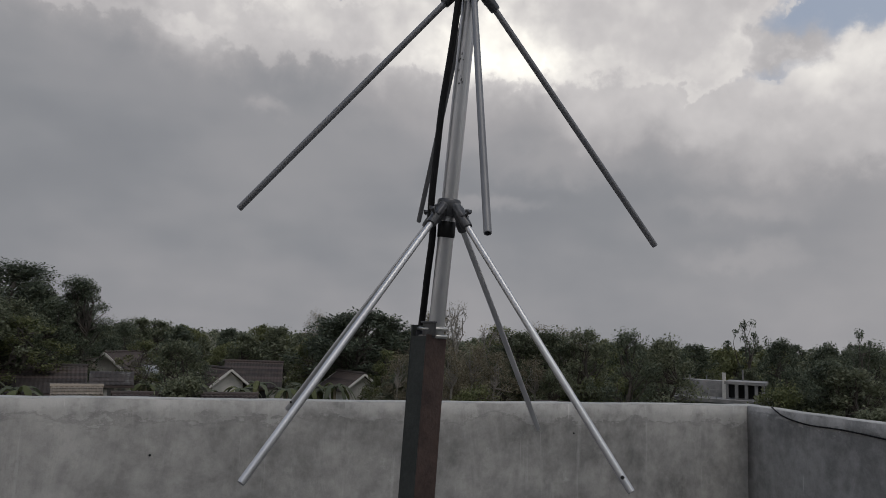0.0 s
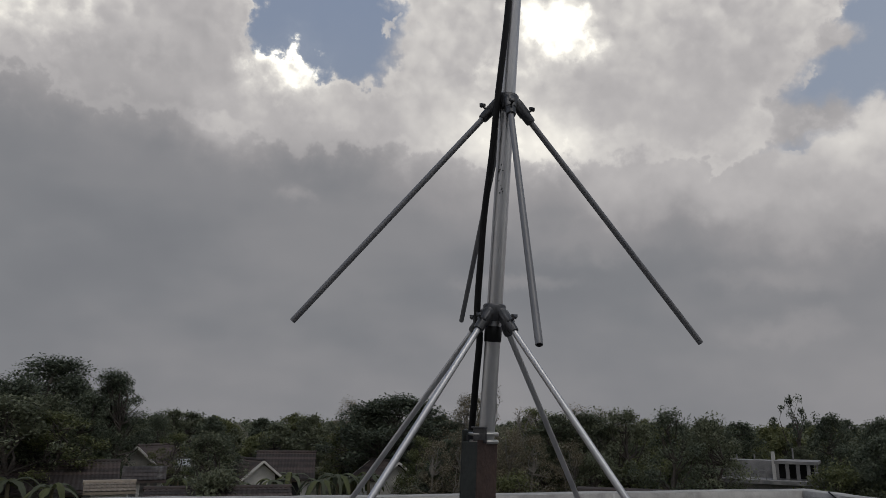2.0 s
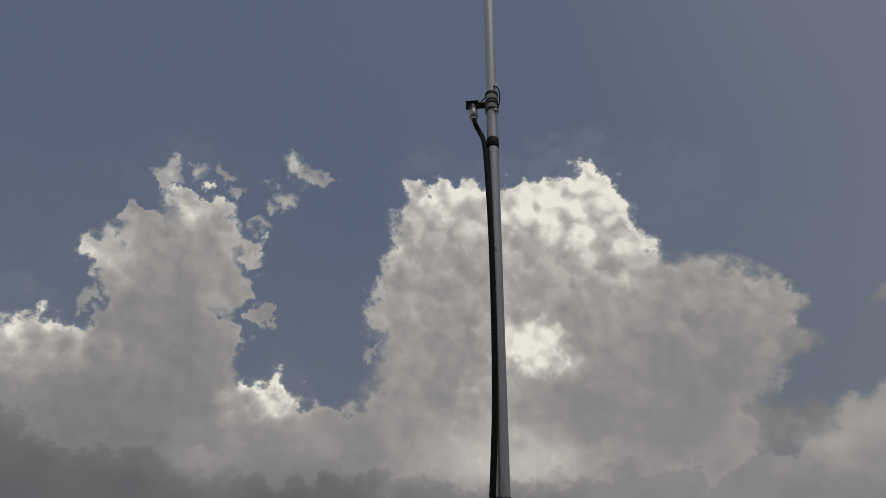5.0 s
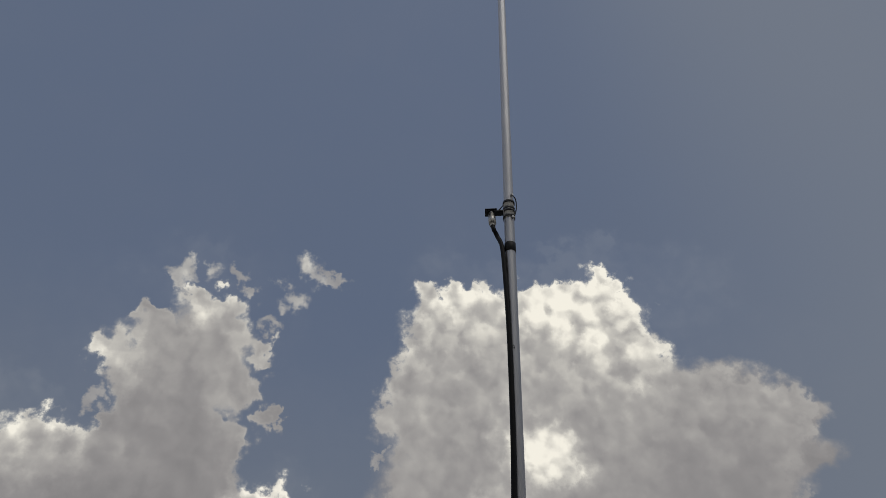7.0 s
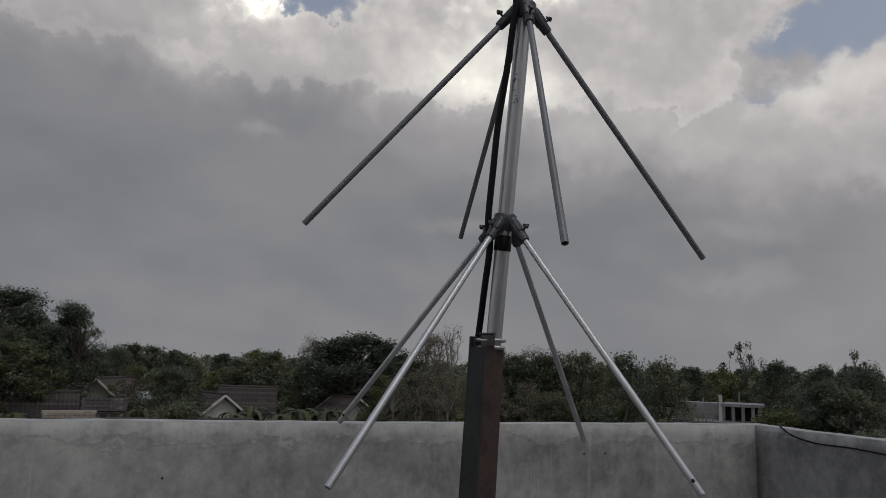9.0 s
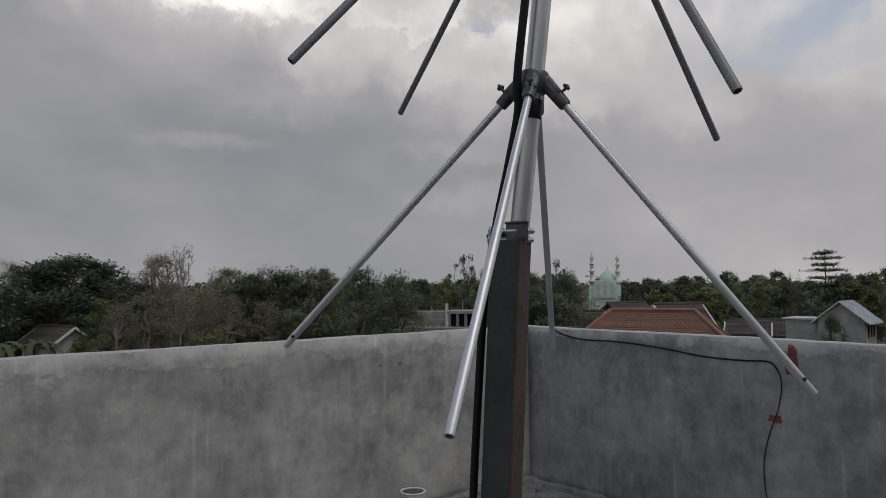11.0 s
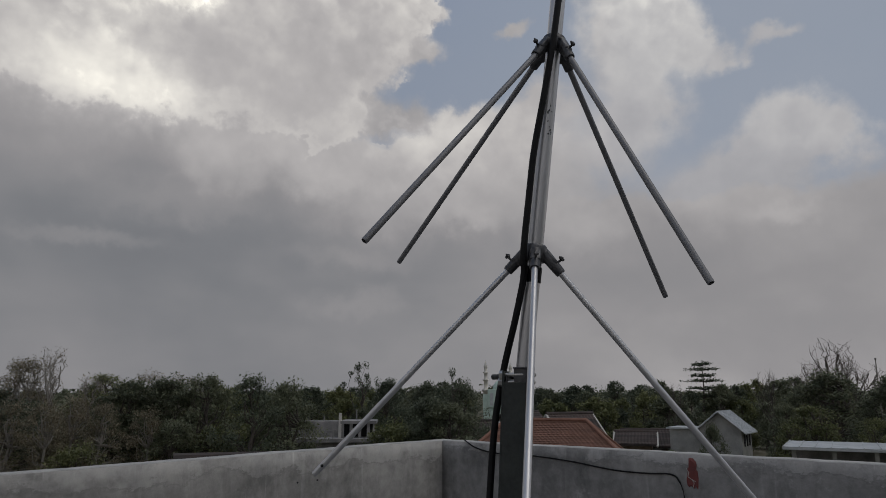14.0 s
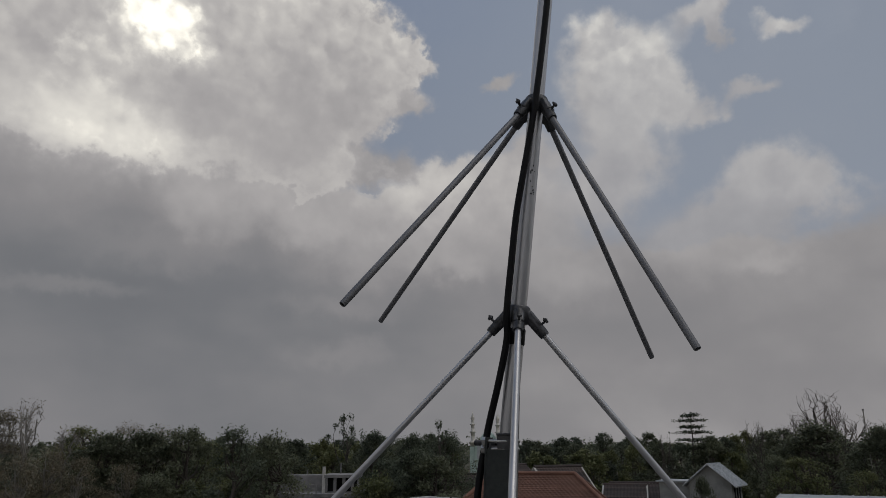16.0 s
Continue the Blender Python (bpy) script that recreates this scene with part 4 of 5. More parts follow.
def make_tree(name, label, seed, height, spread, crown_from, leaf, leaf_size, clumps, per_clump, clump_r, bark=None, shape=1.0, narrow=0.5, group="trees round the village"):
    """A trunk with forking limbs; the crown is made of clumps of leaves round the limb ends, with gaps between them."""
    rng = random.Random(seed)
    tree = thing(name, label, "tree", (0, 0, -200), group)
    bm = bmesh.new()
    top = Vector((rng.gauss(0, 0.04) * height, rng.gauss(0, 0.04) * height, height * 0.80))
    stem = branch(bm, (0, 0, -0.3), top, height * 0.022 + 0.05, 0.04, rng, 0.05, 8)
    ends = []
    for k in range(clumps):
        a = k * 2.399 + rng.uniform(-0.5, 0.5)
        h = rng.uniform(0, 1) ** 0.8
        z = height * (crown_from + (1 - crown_from) * h) - clump_r * 0.6
        wide = spread * math.sin(math.pi * min(1, 0.18 + 0.80 * h ** shape)) ** 0.7 * rng.uniform(0.45, 1.05)
        ends.append(Vector((wide * math.cos(a), wide * math.sin(a), z)))
    for e in ends[::2]:
        root = stem[rng.choice((2, 3, 3, 4))]
        root = root if root.z < e.z + 0.4 else stem[2]
        branch(bm, root, e, height * 0.007 + 0.02, 0.012, rng, 0.16, 5)
    part("trunk", bm, bark or BARK, tree, "", True)
    centres = []
    for e in ends:
        rr = clump_r * rng.uniform(0.6, 1.25)
        for _ in range(per_clump):
            v = Vector((rng.gauss(0, 1), rng.gauss(0, 1), rng.gauss(0, 0.75)))
            v = v.normalized() * (rr * rng.uniform(0.1, 1.0) ** 0.6)
            centres.append(e + v)
    crown = new("crown", leaf_mesh("crown", centres, leaf_size, leaf, rng, 0.3, narrow))
    crown.parent = tree
    return tree


def make_bare_tree(name, label, seed, height, spread, twigs=90, leaf=None, leaves=0):
    """A leafless tree: limbs fork three times into fine twigs."""
    rng = random.Random(seed)
    tree = thing(name, label, "tree", (0, 0, -200), "bare trees")
    bm = bmesh.new()
    stem = branch(bm, (0, 0, -0.3), (rng.gauss(0, 0.2), rng.gauss(0, 0.2), height * 0.55), height * 0.016 + 0.05, 0.07, rng, 0.05, 7)
    tips = []
    for k in range(9):
        a = k * 2.399
        root = stem[rng.choice((2, 3, 4))]
        e = Vector((spread * 0.6 * math.cos(a) * rng.uniform(0.4, 1), spread * 0.6 * math.sin(a) * rng.uniform(0.4, 1), height * rng.uniform(0.6, 0.86)))
        limb = branch(bm, root, e, 0.075, 0.035, rng, 0.18, 5)
        for _ in range(max(2, twigs // 27)):
            f = e + Vector((rng.gauss(0, 0.22), rng.gauss(0, 0.22), rng.uniform(0.05, 0.5))) * spread * 0.7
            twig = branch(bm, rng.choice(limb[2:]), f, 0.036, 0.018, rng, 0.2, 4)
            for _ in range(3):
                g = f + Vector((rng.gauss(0, 0.16), rng.gauss(0, 0.16), rng.uniform(0.0, 0.35))) * spread * 0.6
                branch(bm, rng.choice(twig[2:]), g, 0.018, 0.009, rng, 0.2, 3)
                tips.append(g)
    part("trunk", bm, BARK_PALE if leaf else BARK, tree, "", True)
    if leaf:
        crown = new("crown", leaf_mesh("crown", [rng.choice(tips) + Vector((rng.gauss(0, 0.2), rng.gauss(0, 0.2), rng.gauss(0, 0.2))) for _ in range(leaves)], 0.16, leaf, rng))
        crown.parent = tree
    return tree


def make_bamboo(seed, height):
    """A clump of dry arching canes with narrow leaves."""
    rng = random.Random(seed)
    tree = thing("bamboo_clump", "dry yellowish bamboo clump with arching thin canes", "bamboo", (0, 0, -200), "bamboo clumps")
    bm, centres = bmesh.new(), []
    for k in range(26):
        a, h = rng.uniform(0, 6.283), height * rng.uniform(0.55, 1.0)
        out = rng.uniform(0.3, 1.5)
        foot = Vector((math.cos(a), math.sin(a), 0)) * rng.uniform(0, 0.6)
        d = Vector((math.cos(a), math.sin(a), 0))
        pts = [foot + d * (out * t * t) + Vector((0, 0, h * (t - 0.10 * t ** 4))) for t in (0, 0.25, 0.5, 0.75, 0.9, 1.0)]
        tube(bm, pts, [0.04, 0.036, 0.03, 0.022, 0.014, 0.006], 5, False)
        for q, w in zip(pts[2:], pts[3:]):
            for _ in range(26):
                centres.append(q.lerp(w, rng.random()) + Vector((rng.gauss(0, 0.28), rng.gauss(0, 0.28), rng.gauss(0, 0.28))))
    tagged(part("culm", bm, LEAF_DRY, tree, "dry straw-coloured canes", True), "", "", "", "stuff")
    crown = new("foliage", leaf_mesh("foliage", centres, 0.26, LEAF_DRY, rng, 0.6, 0.22))
    crown.parent = tree
    return tree


def make_banana(seed):
    """A banana plant: a soft stem and broad arching leaves, built as bent strips."""
    rng = random.Random(seed)
    plant = thing("banana_plant", "banana plant with broad yellow-green drooping leaves", "banana plant", (0, 0, -200), "banana plants")
    bm = bmesh.new()
    tube(bm, [(0, 0, -0.2), (0.02, 0, 1.2), (0, 0.03, 2.3)], [0.13, 0.11, 0.07], 8)
    part("stem", bm, LEAF_DRY, plant, "", True)
    for k in range(9):
        a, reach, lift = k * 2.399 + rng.uniform(-0.3, 0.3), rng.uniform(1.2, 1.8), rng.uniform(0.6, 1.7)
        d = Vector((math.cos(a), math.sin(a), 0))
        s = Vector((-d.y, d.x, 0))
        bm, rows = bmesh.new(), []
        for i in range(11):
            t = i / 10
            c = Vector((0, 0, 2.2)) + d * (reach * t) + Vector((0, 0, lift * t - (lift + 0.9) * t ** 2.3))
            w = 0.20 * math.sin(math.pi * min(1, 0.08 + 0.9 * t)) ** 0.6 * rng.uniform(0.55, 1.15)
            rows.append([bm.verts.new(c - s * w - Vector((0, 0, w * 0.35))), bm.verts.new(c), bm.verts.new(c + s * w - Vector((0, 0, w * 0.35)))])
        for p, q in zip(rows, rows[1:]):
            bm.faces.new((p[0], p[1], q[1], q[0]))
            bm.faces.new((p[1], p[2], q[2], q[1]))
        part("leaf", bm, LEAF_MID if k % 3 else LEAF_PALE, plant)
    return plant


def make_tiered_tree(seed, height):
    """A tree with flat leaf storeys on level limbs."""
    rng = random.Random(seed)
    tree = thing("tiered_tree", "tall dark tree with flat separate storeys of leaves", "tree", (0, 0, -200))
    bm = bmesh.new()
    branch(bm, (0, 0, -0.3), (0.1, 0, height * 0.97), 0.2, 0.04, rng, 0.02, 8)
    centres = []
    for h, r in ((0.99, 0.9), (0.93, 1.7), (0.86, 1.5), (0.80, 2.3), (0.71, 1.7), (0.62, 1.4)):
        for k in range(6):
            a = k * 1.05 + rng.uniform(-0.3, 0.3) + h * 9
            e = Vector((r * math.cos(a), r * math.sin(a), height * h + rng.uniform(-0.05, 0.1))) * 1.0
            branch(bm, (0, 0, height * h - 0.15), e, 0.05, 0.015, rng, 0.05, 5)
            for _ in range(60):
                t = rng.uniform(0.25, 1.08)
                centres.append(Vector((e.x * t, e.y * t, e.z)) + Vector((rng.gauss(0, 0.22), rng.gauss(0, 0.22), rng.gauss(0, 0.09))))
    part("trunk", bm, BARK, tree, "", True)
    crown = new("crown", leaf_mesh("crown", centres, 0.26, LEAF_DARK, rng, 0.0, 0.6))
    crown.parent = tree
    return tree


def stand(tree, az, dist, top_el, own, turn=0.0, wide=1.0):
    """A copy of a tree of the given own height on the ground, scaled so that its top reaches top_el."""
    s = rise(top_el, dist) / own
    return copy_thing(tree, Matrix.Translation(spot(az, dist)) @ pose(0, 0, 0, 0, 0, turn) @ Matrix.Diagonal((s * wide, s * wide, s, 1)))


def drop_pattern(tree):
    for o in tree.children_recursive:
        bpy.data.objects.remove(o)
    bpy.data.objects.remove(tree)


ROUND = [make_tree("broadleaf_tree", "dense dark green broadleaf tree among village houses", 21 + k, 10.0, 3.3, 0.10, (LEAF_DARK, LEAF_MID, LEAF_DARK, LEAF_MID)[k], 0.27, 96, 120, 0.86) for k in range(4)]
SPARSE = [make_tree("thin_tree", "thin-crowned green tree with light showing through", 41 + k, 10.0, 2.8, 0.22, (LEAF_MID, LEAF_PALE, LEAF_DARK)[k], 0.24, 62, 90, 0.70) for k in range(3)]
DRY = [make_tree("dry_tree", "brownish half-dry tree with thin foliage", 61 + k, 10.0, 2.6, 0.14, LEAF_DRY, 0.17, 72, 90, 0.75, BARK_PALE) for k in range(2)]
FAR = [make_tree("broadleaf_tree", "green broadleaf tree farther off in the wood", 141 + k, 10.0, 3.4, 0.08, (LEAF_DARK, LEAF_MID, LEAF_MID, LEAF_PALE)[k], 0.44, 70, 80, 0.95) for k in range(4)]
BUSH = [make_tree("bush", "low yellow-green leafy bush", 71 + k, 4.0, 2.3, 0.06, (LEAF_PALE, LEAF_MID)[k], 0.17, 70, 110, 0.55, group="bushes") for k in range(2)]
UMBRELLA = make_tree("umbrella_tree", "broad dark umbrella-shaped tree above the others", 81, 10.0, 5.0, 0.40, LEAF_DARK, 0.25, 150, 130, 0.8, shape=0.7)
TOWER = make_tree("tall_tree", "tall dark tree with a knobbly clumped crown", 84, 12.0, 2.7, 0.22, LEAF_DARK, 0.20, 60, 200, 0.85, shape=1.2)
BARE = [make_bare_tree("bare_tree", "leafless dark grey tree with fine forking twigs", 91 + k, 10.0, 3.0) for k in range(3)]
WISP = make_bare_tree("wispy_tree", "spindly tree with a few dry leaves on top", 97, 10.0, 1.5, 54, LEAF_DRY, 260)
TWIST = make_tree("crooked_tree", "crooked tree with a few dark tufts of leaves on top", 103, 10.0, 3.0, 0.55, LEAF_DARK, 0.30, 20, 42, 0.5)
BAMBOO = [make_bamboo(111 + k, 9.0) for k in range(2)]
BANANA = [make_banana(121 + k) for k in range(2)]

# trees that stand out, by bearing, distance and height of the top
stand(ROUND[1], -13.6, 56, 1.9, 10.0, 40, 1.1)
stand(SPARSE[1], -12.6, 54, 0.9, 10.0, 30, 1.5)
stand(SPARSE[0], -15.6, 53, 1.9, 10.0, 110, 1.5)
stand(SPARSE[1], -4.6, 62, -0.6, 10.0, 200, 1.2)
stand(TOWER, -13.2, 64, 4.5, 12.0, 10, 1.75)
stand(ROUND[2], -12.0, 62, 3.4, 10.0, 90, 0.95)
stand(TOWER, -9.2, 62, 3.7, 12.0, 80, 1.15)
stand(ROUND[0], -9.4, 63, 2.9, 10.0, 30, 0.7)
stand(ROUND[0], -10.8, 60, 2.2, 10.0, 140, 0.85)
stand(ROUND[2], -15.8, 58, 3.2, 10.0, 200, 1.2)
stand(ROUND[0], -19.5, 66, 3.6, 10.0, 20, 1.2)
stand(ROUND[2], -5.9, 74, 0.8, 10.0, 60, 0.75)
stand(DRY[0], 8.3, 84, 2.1, 10.0, 0, 0.9)
stand(UMBRELLA, 12.0, 66, 2.35, 10.0, 0, 1.6)
stand(ROUND[0], 10.4, 67, 0.9, 10.0, 0, 1.0)
stand(ROUND[2], 14.0, 67, 1.2, 10.0, 70, 1.0)
stand(DRY[1], 18.2, 62, 2.5, 10.0, 0, 1.2)
stand(SPARSE[1], 23.4, 66, 1.7, 10.0, 0, 1.3)
stand(DRY[0], 28.6, 70, 1.5, 10.0, 30, 1.4)
stand(ROUND[1], 24.6, 50, 1.1, 10.0, 60, 1.1)
stand(ROUND[3], 27.4, 50, 1.4, 10.0, 160, 1.1)
stand(WISP, 19.4, 60, 4.3, 10.0, 30, 0.9)
stand(DRY[1], 17.6, 70, 2.4, 10.0, 50, 1.0)
stand(WISP, 22.4, 64, 2.3, 10.0, 130, 1.0)
stand(DRY[0], 26.2, 74, 1.7, 10.0, 120, 1.5)
stand(ROUND[1], 30.0, 48, 1.5, 10.0, 10, 0.95)
stand(SPARSE[2], 33.6, 44, 1.6, 10.0, 60, 1.0)
stand(ROUND[3], 36.4, 46, 1.1, 10.0, 100, 0.9)
stand(TWIST, 42.2, 62, 2.5, 10.0, 250, 0.75)
stand(ROUND[0], 44.5, 66, 1.2, 10.0, 70, 0.9)
stand(TWIST, 49.6, 54, 2.0, 10.0, 20, 0.45)
stand(ROUND[2], 50.2, 56, 1.2, 10.0, 20, 0.9)
stand(ROUND[0], 47.6, 58, 1.0, 10.0, 90, 0.8)
stand(BUSH[0], 44.6, 47, -2.1, 4.0, 10, 0.95)
for az, dist, el in ((15.2, 46, -0.9), (17.4, 45, -0.5), (19.2, 44, -0.3), (21.2, 46, 0.1), (23.0, 45, -0.6), (26.0, 46, -0.9)):
    stand(DRY[int(dist) % 2], az, dist, el, 10.0, az * 50, 1.0)
tiered = make_tiered_tree(131, 10.0)
stand(tiered, 69.0, 88, 2.2, 10.0)
for az, el, w in ((73.5, 2.2, 0.5), (75.6, 1.7, 0.5), (78.0, 3.7, 1.05), (79.4, 2.7, 0.9), (76.6, 2.8, 0.8), (82.5, 2.2, 0.8), (67.0, 1.3, 0.4)):
    stand(BARE[int(az) % 3], az, 70 + (az * 7) % 13, el, 9.6, az * 31, w)
stand(ROUND[3], 77.6, 66, 1.6, 10.0, 10, 1.3)
stand(ROUND[1], 81.5, 58, 1.3, 10.0, 50, 1.1)
stand(SPARSE[0], 74.6, 58, -0.6, 10.0, 90, 0.9)
stand(BUSH[1], 69.5, 50, -2.3, 4.0, 90, 0.42)
for az, dist, el in ((20.0, 47, 0.4), (21.6, 52, 0.6), (16.8, 55, 0.2), (24.6, 55, 0.4), (-0.8, 58, -2.6)):
    stand(BAMBOO[int(dist) % 2], az, dist, el, 8.8, az * 20)
for az, dist, el in ((-2.4, 50, -3.2), (-1.2, 52, -2.7), (0.0, 50, -3.3), (-12.6, 47, -2.9), (6.2, 52, -3.0), (2.6, 54, -3.1), (4.0, 57, -2.6), (7.6, 54, -2.5), (8.6, 56, -2.9), (10.0, 55, -2.6), (-15.2, 50, -2.4), (66.8, 48, -3.0), (-4.2, 60, -3.1)):
    stand(BANANA[int(dist) % 2], az, dist, el, 3.4, az * 40)

# the rest of the wood, thinner where houses stand
rng = random.Random(5)
KINDS = ROUND * 2 + SPARSE * 2 + DRY
CLEAR = ((-16.5, -2.5, 78), (-0.8, 7.0, 74), (7.0, 13.0, 64), (37.0, 44.8, 60), (51.2, 55.4, 148), (54.5, 73.5, 74), (74.0, 90.0, 50))
for ring, (d0, d1, count, e0, e1) in enumerate(((44, 62, 66, -2.3, 0.0), (70, 98, 96, -1.3, 0.9), (105, 170, 120, -0.5, 1.15))):
    for k in range(count):
        az = -28 + 122 * (k + rng.uniform(0, 1)) / count
        dist, el = rng.uniform(d0, d1), rng.uniform(e0, e1)
        if any(a <= az <= b and dist < c for a, b, c in CLEAR):
            continue
        stand(rng.choice(KINDS if dist < 66 else FAR), az, dist, el, 10.0, rng.uniform(0, 360), rng.uniform(0.85, 1.35))
for k in range(46):
    az, dist = -26 + 120 * k / 46 + rng.uniform(-1, 1), rng.uniform(38, 58)
    if not any(a <= az <= b for a, b, c in CLEAR):
        stand(rng.choice(BUSH), az, dist, rng.uniform(-3.9, -2.4), 4.0, rng.uniform(0, 360), rng.uniform(0.9, 1.3))
for pattern in (*ROUND, *SPARSE, *DRY, *FAR, *BUSH, UMBRELLA, TOWER, *BARE, WISP, TWIST, *BAMBOO, *BANANA, tiered):
    drop_pattern(pattern)


def far_wood(name, d0, d1, count, low, high, seed, size):
    """Woodland too far off to count: crowns of leaf clumps, all in one mesh."""
    rng = random.Random(seed)
    centres = []
    for k in range(count):
        az, dist = rng.uniform(-32, 98), rng.uniform(d0, d1)
        foot = spot(az, dist)
        h = rng.uniform(low, high) * (1 + 0.25 * noise.noise(foot * 0.02))
        r = h * rng.uniform(0.28, 0.42)
        for _ in range(46):
            v = Vector((rng.gauss(0, 1), rng.gauss(0, 1), rng.gauss(0, 1))).normalized() * rng.uniform(0.5, 1.0)
            centres.append(foot + Vector((v.x * r, v.y * r, h * 0.62 + v.z * h * 0.38)))
    ob = new(name, leaf_mesh(name, centres, size, LEAF_MID, rng, 0.2, 0.7))
    tagged(ob, "distant mixed woodland reaching to the horizon", "woodland", "", "stuff")


far_wood("far_woodland", 170, 320, 700, 4.5, 8.6, 201, 0.9)
far_wood("farther_woodland", 320, 1100, 1500, 5.0, 9.5, 202, 1.9)


# ---------------------------------------------------------------- houses
def prism_roof(bm, length, width, eave, ridge, over=0.5, thick=0.12):
    """A saddle roof along x, as two thick slopes."""
    for s in (1, -1):
        a = [(-length / 2 - over, s * (width / 2 + over), eave), (length / 2 + over, s * (width / 2 + over), eave), (length / 2 + over, 0, ridge), (-length / 2 - over, 0, ridge)]
        lo = [bm.verts.new(q) for q in a]
        hi = [bm.verts.new((x, y, z + thick)) for x, y, z in a]
        bm.faces.new(lo[::-1])
        bm.faces.new(hi)
        for k in range(4):
            bm.faces.new((lo[k], lo[(k + 1) % 4], hi[(k + 1) % 4], hi[k]))
    bmesh.ops.recalc_face_normals(bm, faces=bm.faces)


def tile_rows(length, width, eave, ridge, over=0.5, thick=0.12, step=0.34, wave=0.26, hip=0.0):
    """Courses of half-round tiles as ridged strips that lie on both slopes; narrowing towards the ridge on a hipped roof."""
    bm = bmesh.new()
    run = math.hypot(width / 2 + over, ridge - eave)
    n = max(3, int(run / step))
    for s in (1, -1):
        for i in range(n):
            t0, t1 = i / n, (i + 1.12) / n
            t1 = min(t1, 1.0)
            rows = []
            for t, lift in ((t0, 0.055), (t1, 0.010)):
                half = length / 2 + over - hip * t
                m = max(4, int(2 * (length / 2 + over) / wave)) * 2
                y, z = s * (width / 2 + over) * (1 - t), eave + (ridge - eave) * t + thick + lift
                rows.append([bm.verts.new((-half + 2 * half * k / m, y, z + (0.045 if k % 2 else 0.0))) for k in range(m + 1)])
            for k in range(len(rows[0]) - 1):
                bm.faces.new((rows[0][k], rows[0][k + 1], rows[1][k + 1], rows[1][k]))
    bmesh.ops.recalc_face_normals(bm, faces=bm.faces)
    return bm


def make_house(label, az, dist, ridge_el, length, width, pitch, turn, wall, tile, windows=True, board=None):
    """A one-storey house: plastered walls with gables, a tiled saddle roof with a ridge cap, a door and windows."""
    house = thing("house", label, "house", spot(az, dist), "village houses")
    top = rise(ridge_el, dist)
    eave = top - width / 2 * math.tan(radians(pitch))
    house.matrix_basis = Matrix.Translation(spot(az, dist)) @ pose(0, 0, 0, 0, 0, turn)
    bm = bmesh.new()
    for x in (-length / 2, length / 2):
        lo = [(x - 0.08, -width / 2, 0), (x - 0.08, width / 2, 0), (x - 0.08, width / 2, eave), (x - 0.08, 0, top - 0.02), (x - 0.08, -width / 2, eave)]
        a = [bm.verts.new(q) for q in lo]
        b = [bm.verts.new((q[0] + 0.16, q[1], q[2])) for q in lo]
        bm.faces.new(a)
        bm.faces.new(b[::-1])
        for k in range(5):
            bm.faces.new((a[k], b[k], b[(k + 1) % 5], a[(k + 1) % 5]))
    for y in (-width / 2, width / 2):
        box(bm, (-length / 2 + 0.08, y - 0.08, 0), (length / 2 - 0.08, y + 0.08, eave))
    bmesh.ops.recalc_face_normals(bm, faces=bm.faces)
    part("wall", bm, wall, house)
    drop = 0.5 * math.tan(radians(pitch))
    bm = bmesh.new()
    prism_roof(bm, length, width, eave - drop, top)
    roof = part("roof", bm, tile, house)
    tagged(part("tiling", tile_rows(length, width, eave - drop, top), tile, roof), "", "", "", "stuff")
    bm = bmesh.new()
    tube(bm, [(-length / 2 - 0.55, 0, top + 0.15), (length / 2 + 0.55, 0, top + 0.15)], 0.13, 8)
    part("ridge_cap", bm, tile, roof)
    if board:
        for x in (-length / 2 - 0.53, length / 2 + 0.53):
            for s in (1, -1):
                bm = bmesh.new()
                tube(bm, [(x, s * (width / 2 + 0.55), eave - drop - 0.02), (x, 0, top + 0.06)], 0.11, 4)
                part("bargeboard", bm, board, roof, "pale bargeboard")
    if windows:
        for x in (-length * 0.28, length * 0.22):
            for y in (-width / 2 - 0.09, width / 2 + 0.09):
                bm = bmesh.new()
                box(bm, (x - 0.5, y - 0.02, eave * 0.35), (x + 0.5, y + 0.02, eave * 0.8))
                w = part("window", bm, DARKHOLE, house, "dark window opening")
                bm = bmesh.new()
                box(bm, (x - 0.56, y - 0.04, eave * 0.8), (x + 0.56, y + 0.04, eave * 0.8 + 0.08))
                part("lintel", bm, WOOD, w)
                bm = bmesh.new()
                box(bm, (x - 0.56, y - 0.04, eave * 0.35 - 0.08), (x + 0.56, y + 0.04, eave * 0.35))
                part("sill", bm, WOOD, w)
    return house


make_house("white limewashed gabled house with an old brown tile roof", -5.9, 70, -1.8, 5.5, 3.6, 38, -112, LIME, TILE_BROWN, True, LIME)
make_house("low white house with a broad dark brown tile roof", 3.6, 64, -2.3, 4.0, 5.0, 34, -6, LIME, TILE_BROWN)
make_house("white gabled wing with pale bargeboards and a brown roof", 0.9, 58, -2.85, 3.4, 2.5, 36, -66, LIME, TILE_BROWN, False, LIME)
make_house("long low house under an old dark brown tile roof", -12.9, 54, -2.95, 7.6, 5.6, 26, 10, BLOCK, TILE_BROWN)
make_house("small house with a weathered pale tile roof", -9.4, 68, -2.25, 2.2, 3.0, 26, 24, LIME, CLAY_PALE)
make_house("little pale shelter with a low weathered roof", -9.0, 44, -4.45, 1.6, 1.5, 18, 10, LIME, CLAY_PALE)
make_house("small white annex with a pale sheet roof", -4.5, 70, -2.9, 1.7, 2.4, 12, 5, LIME, SHEET)
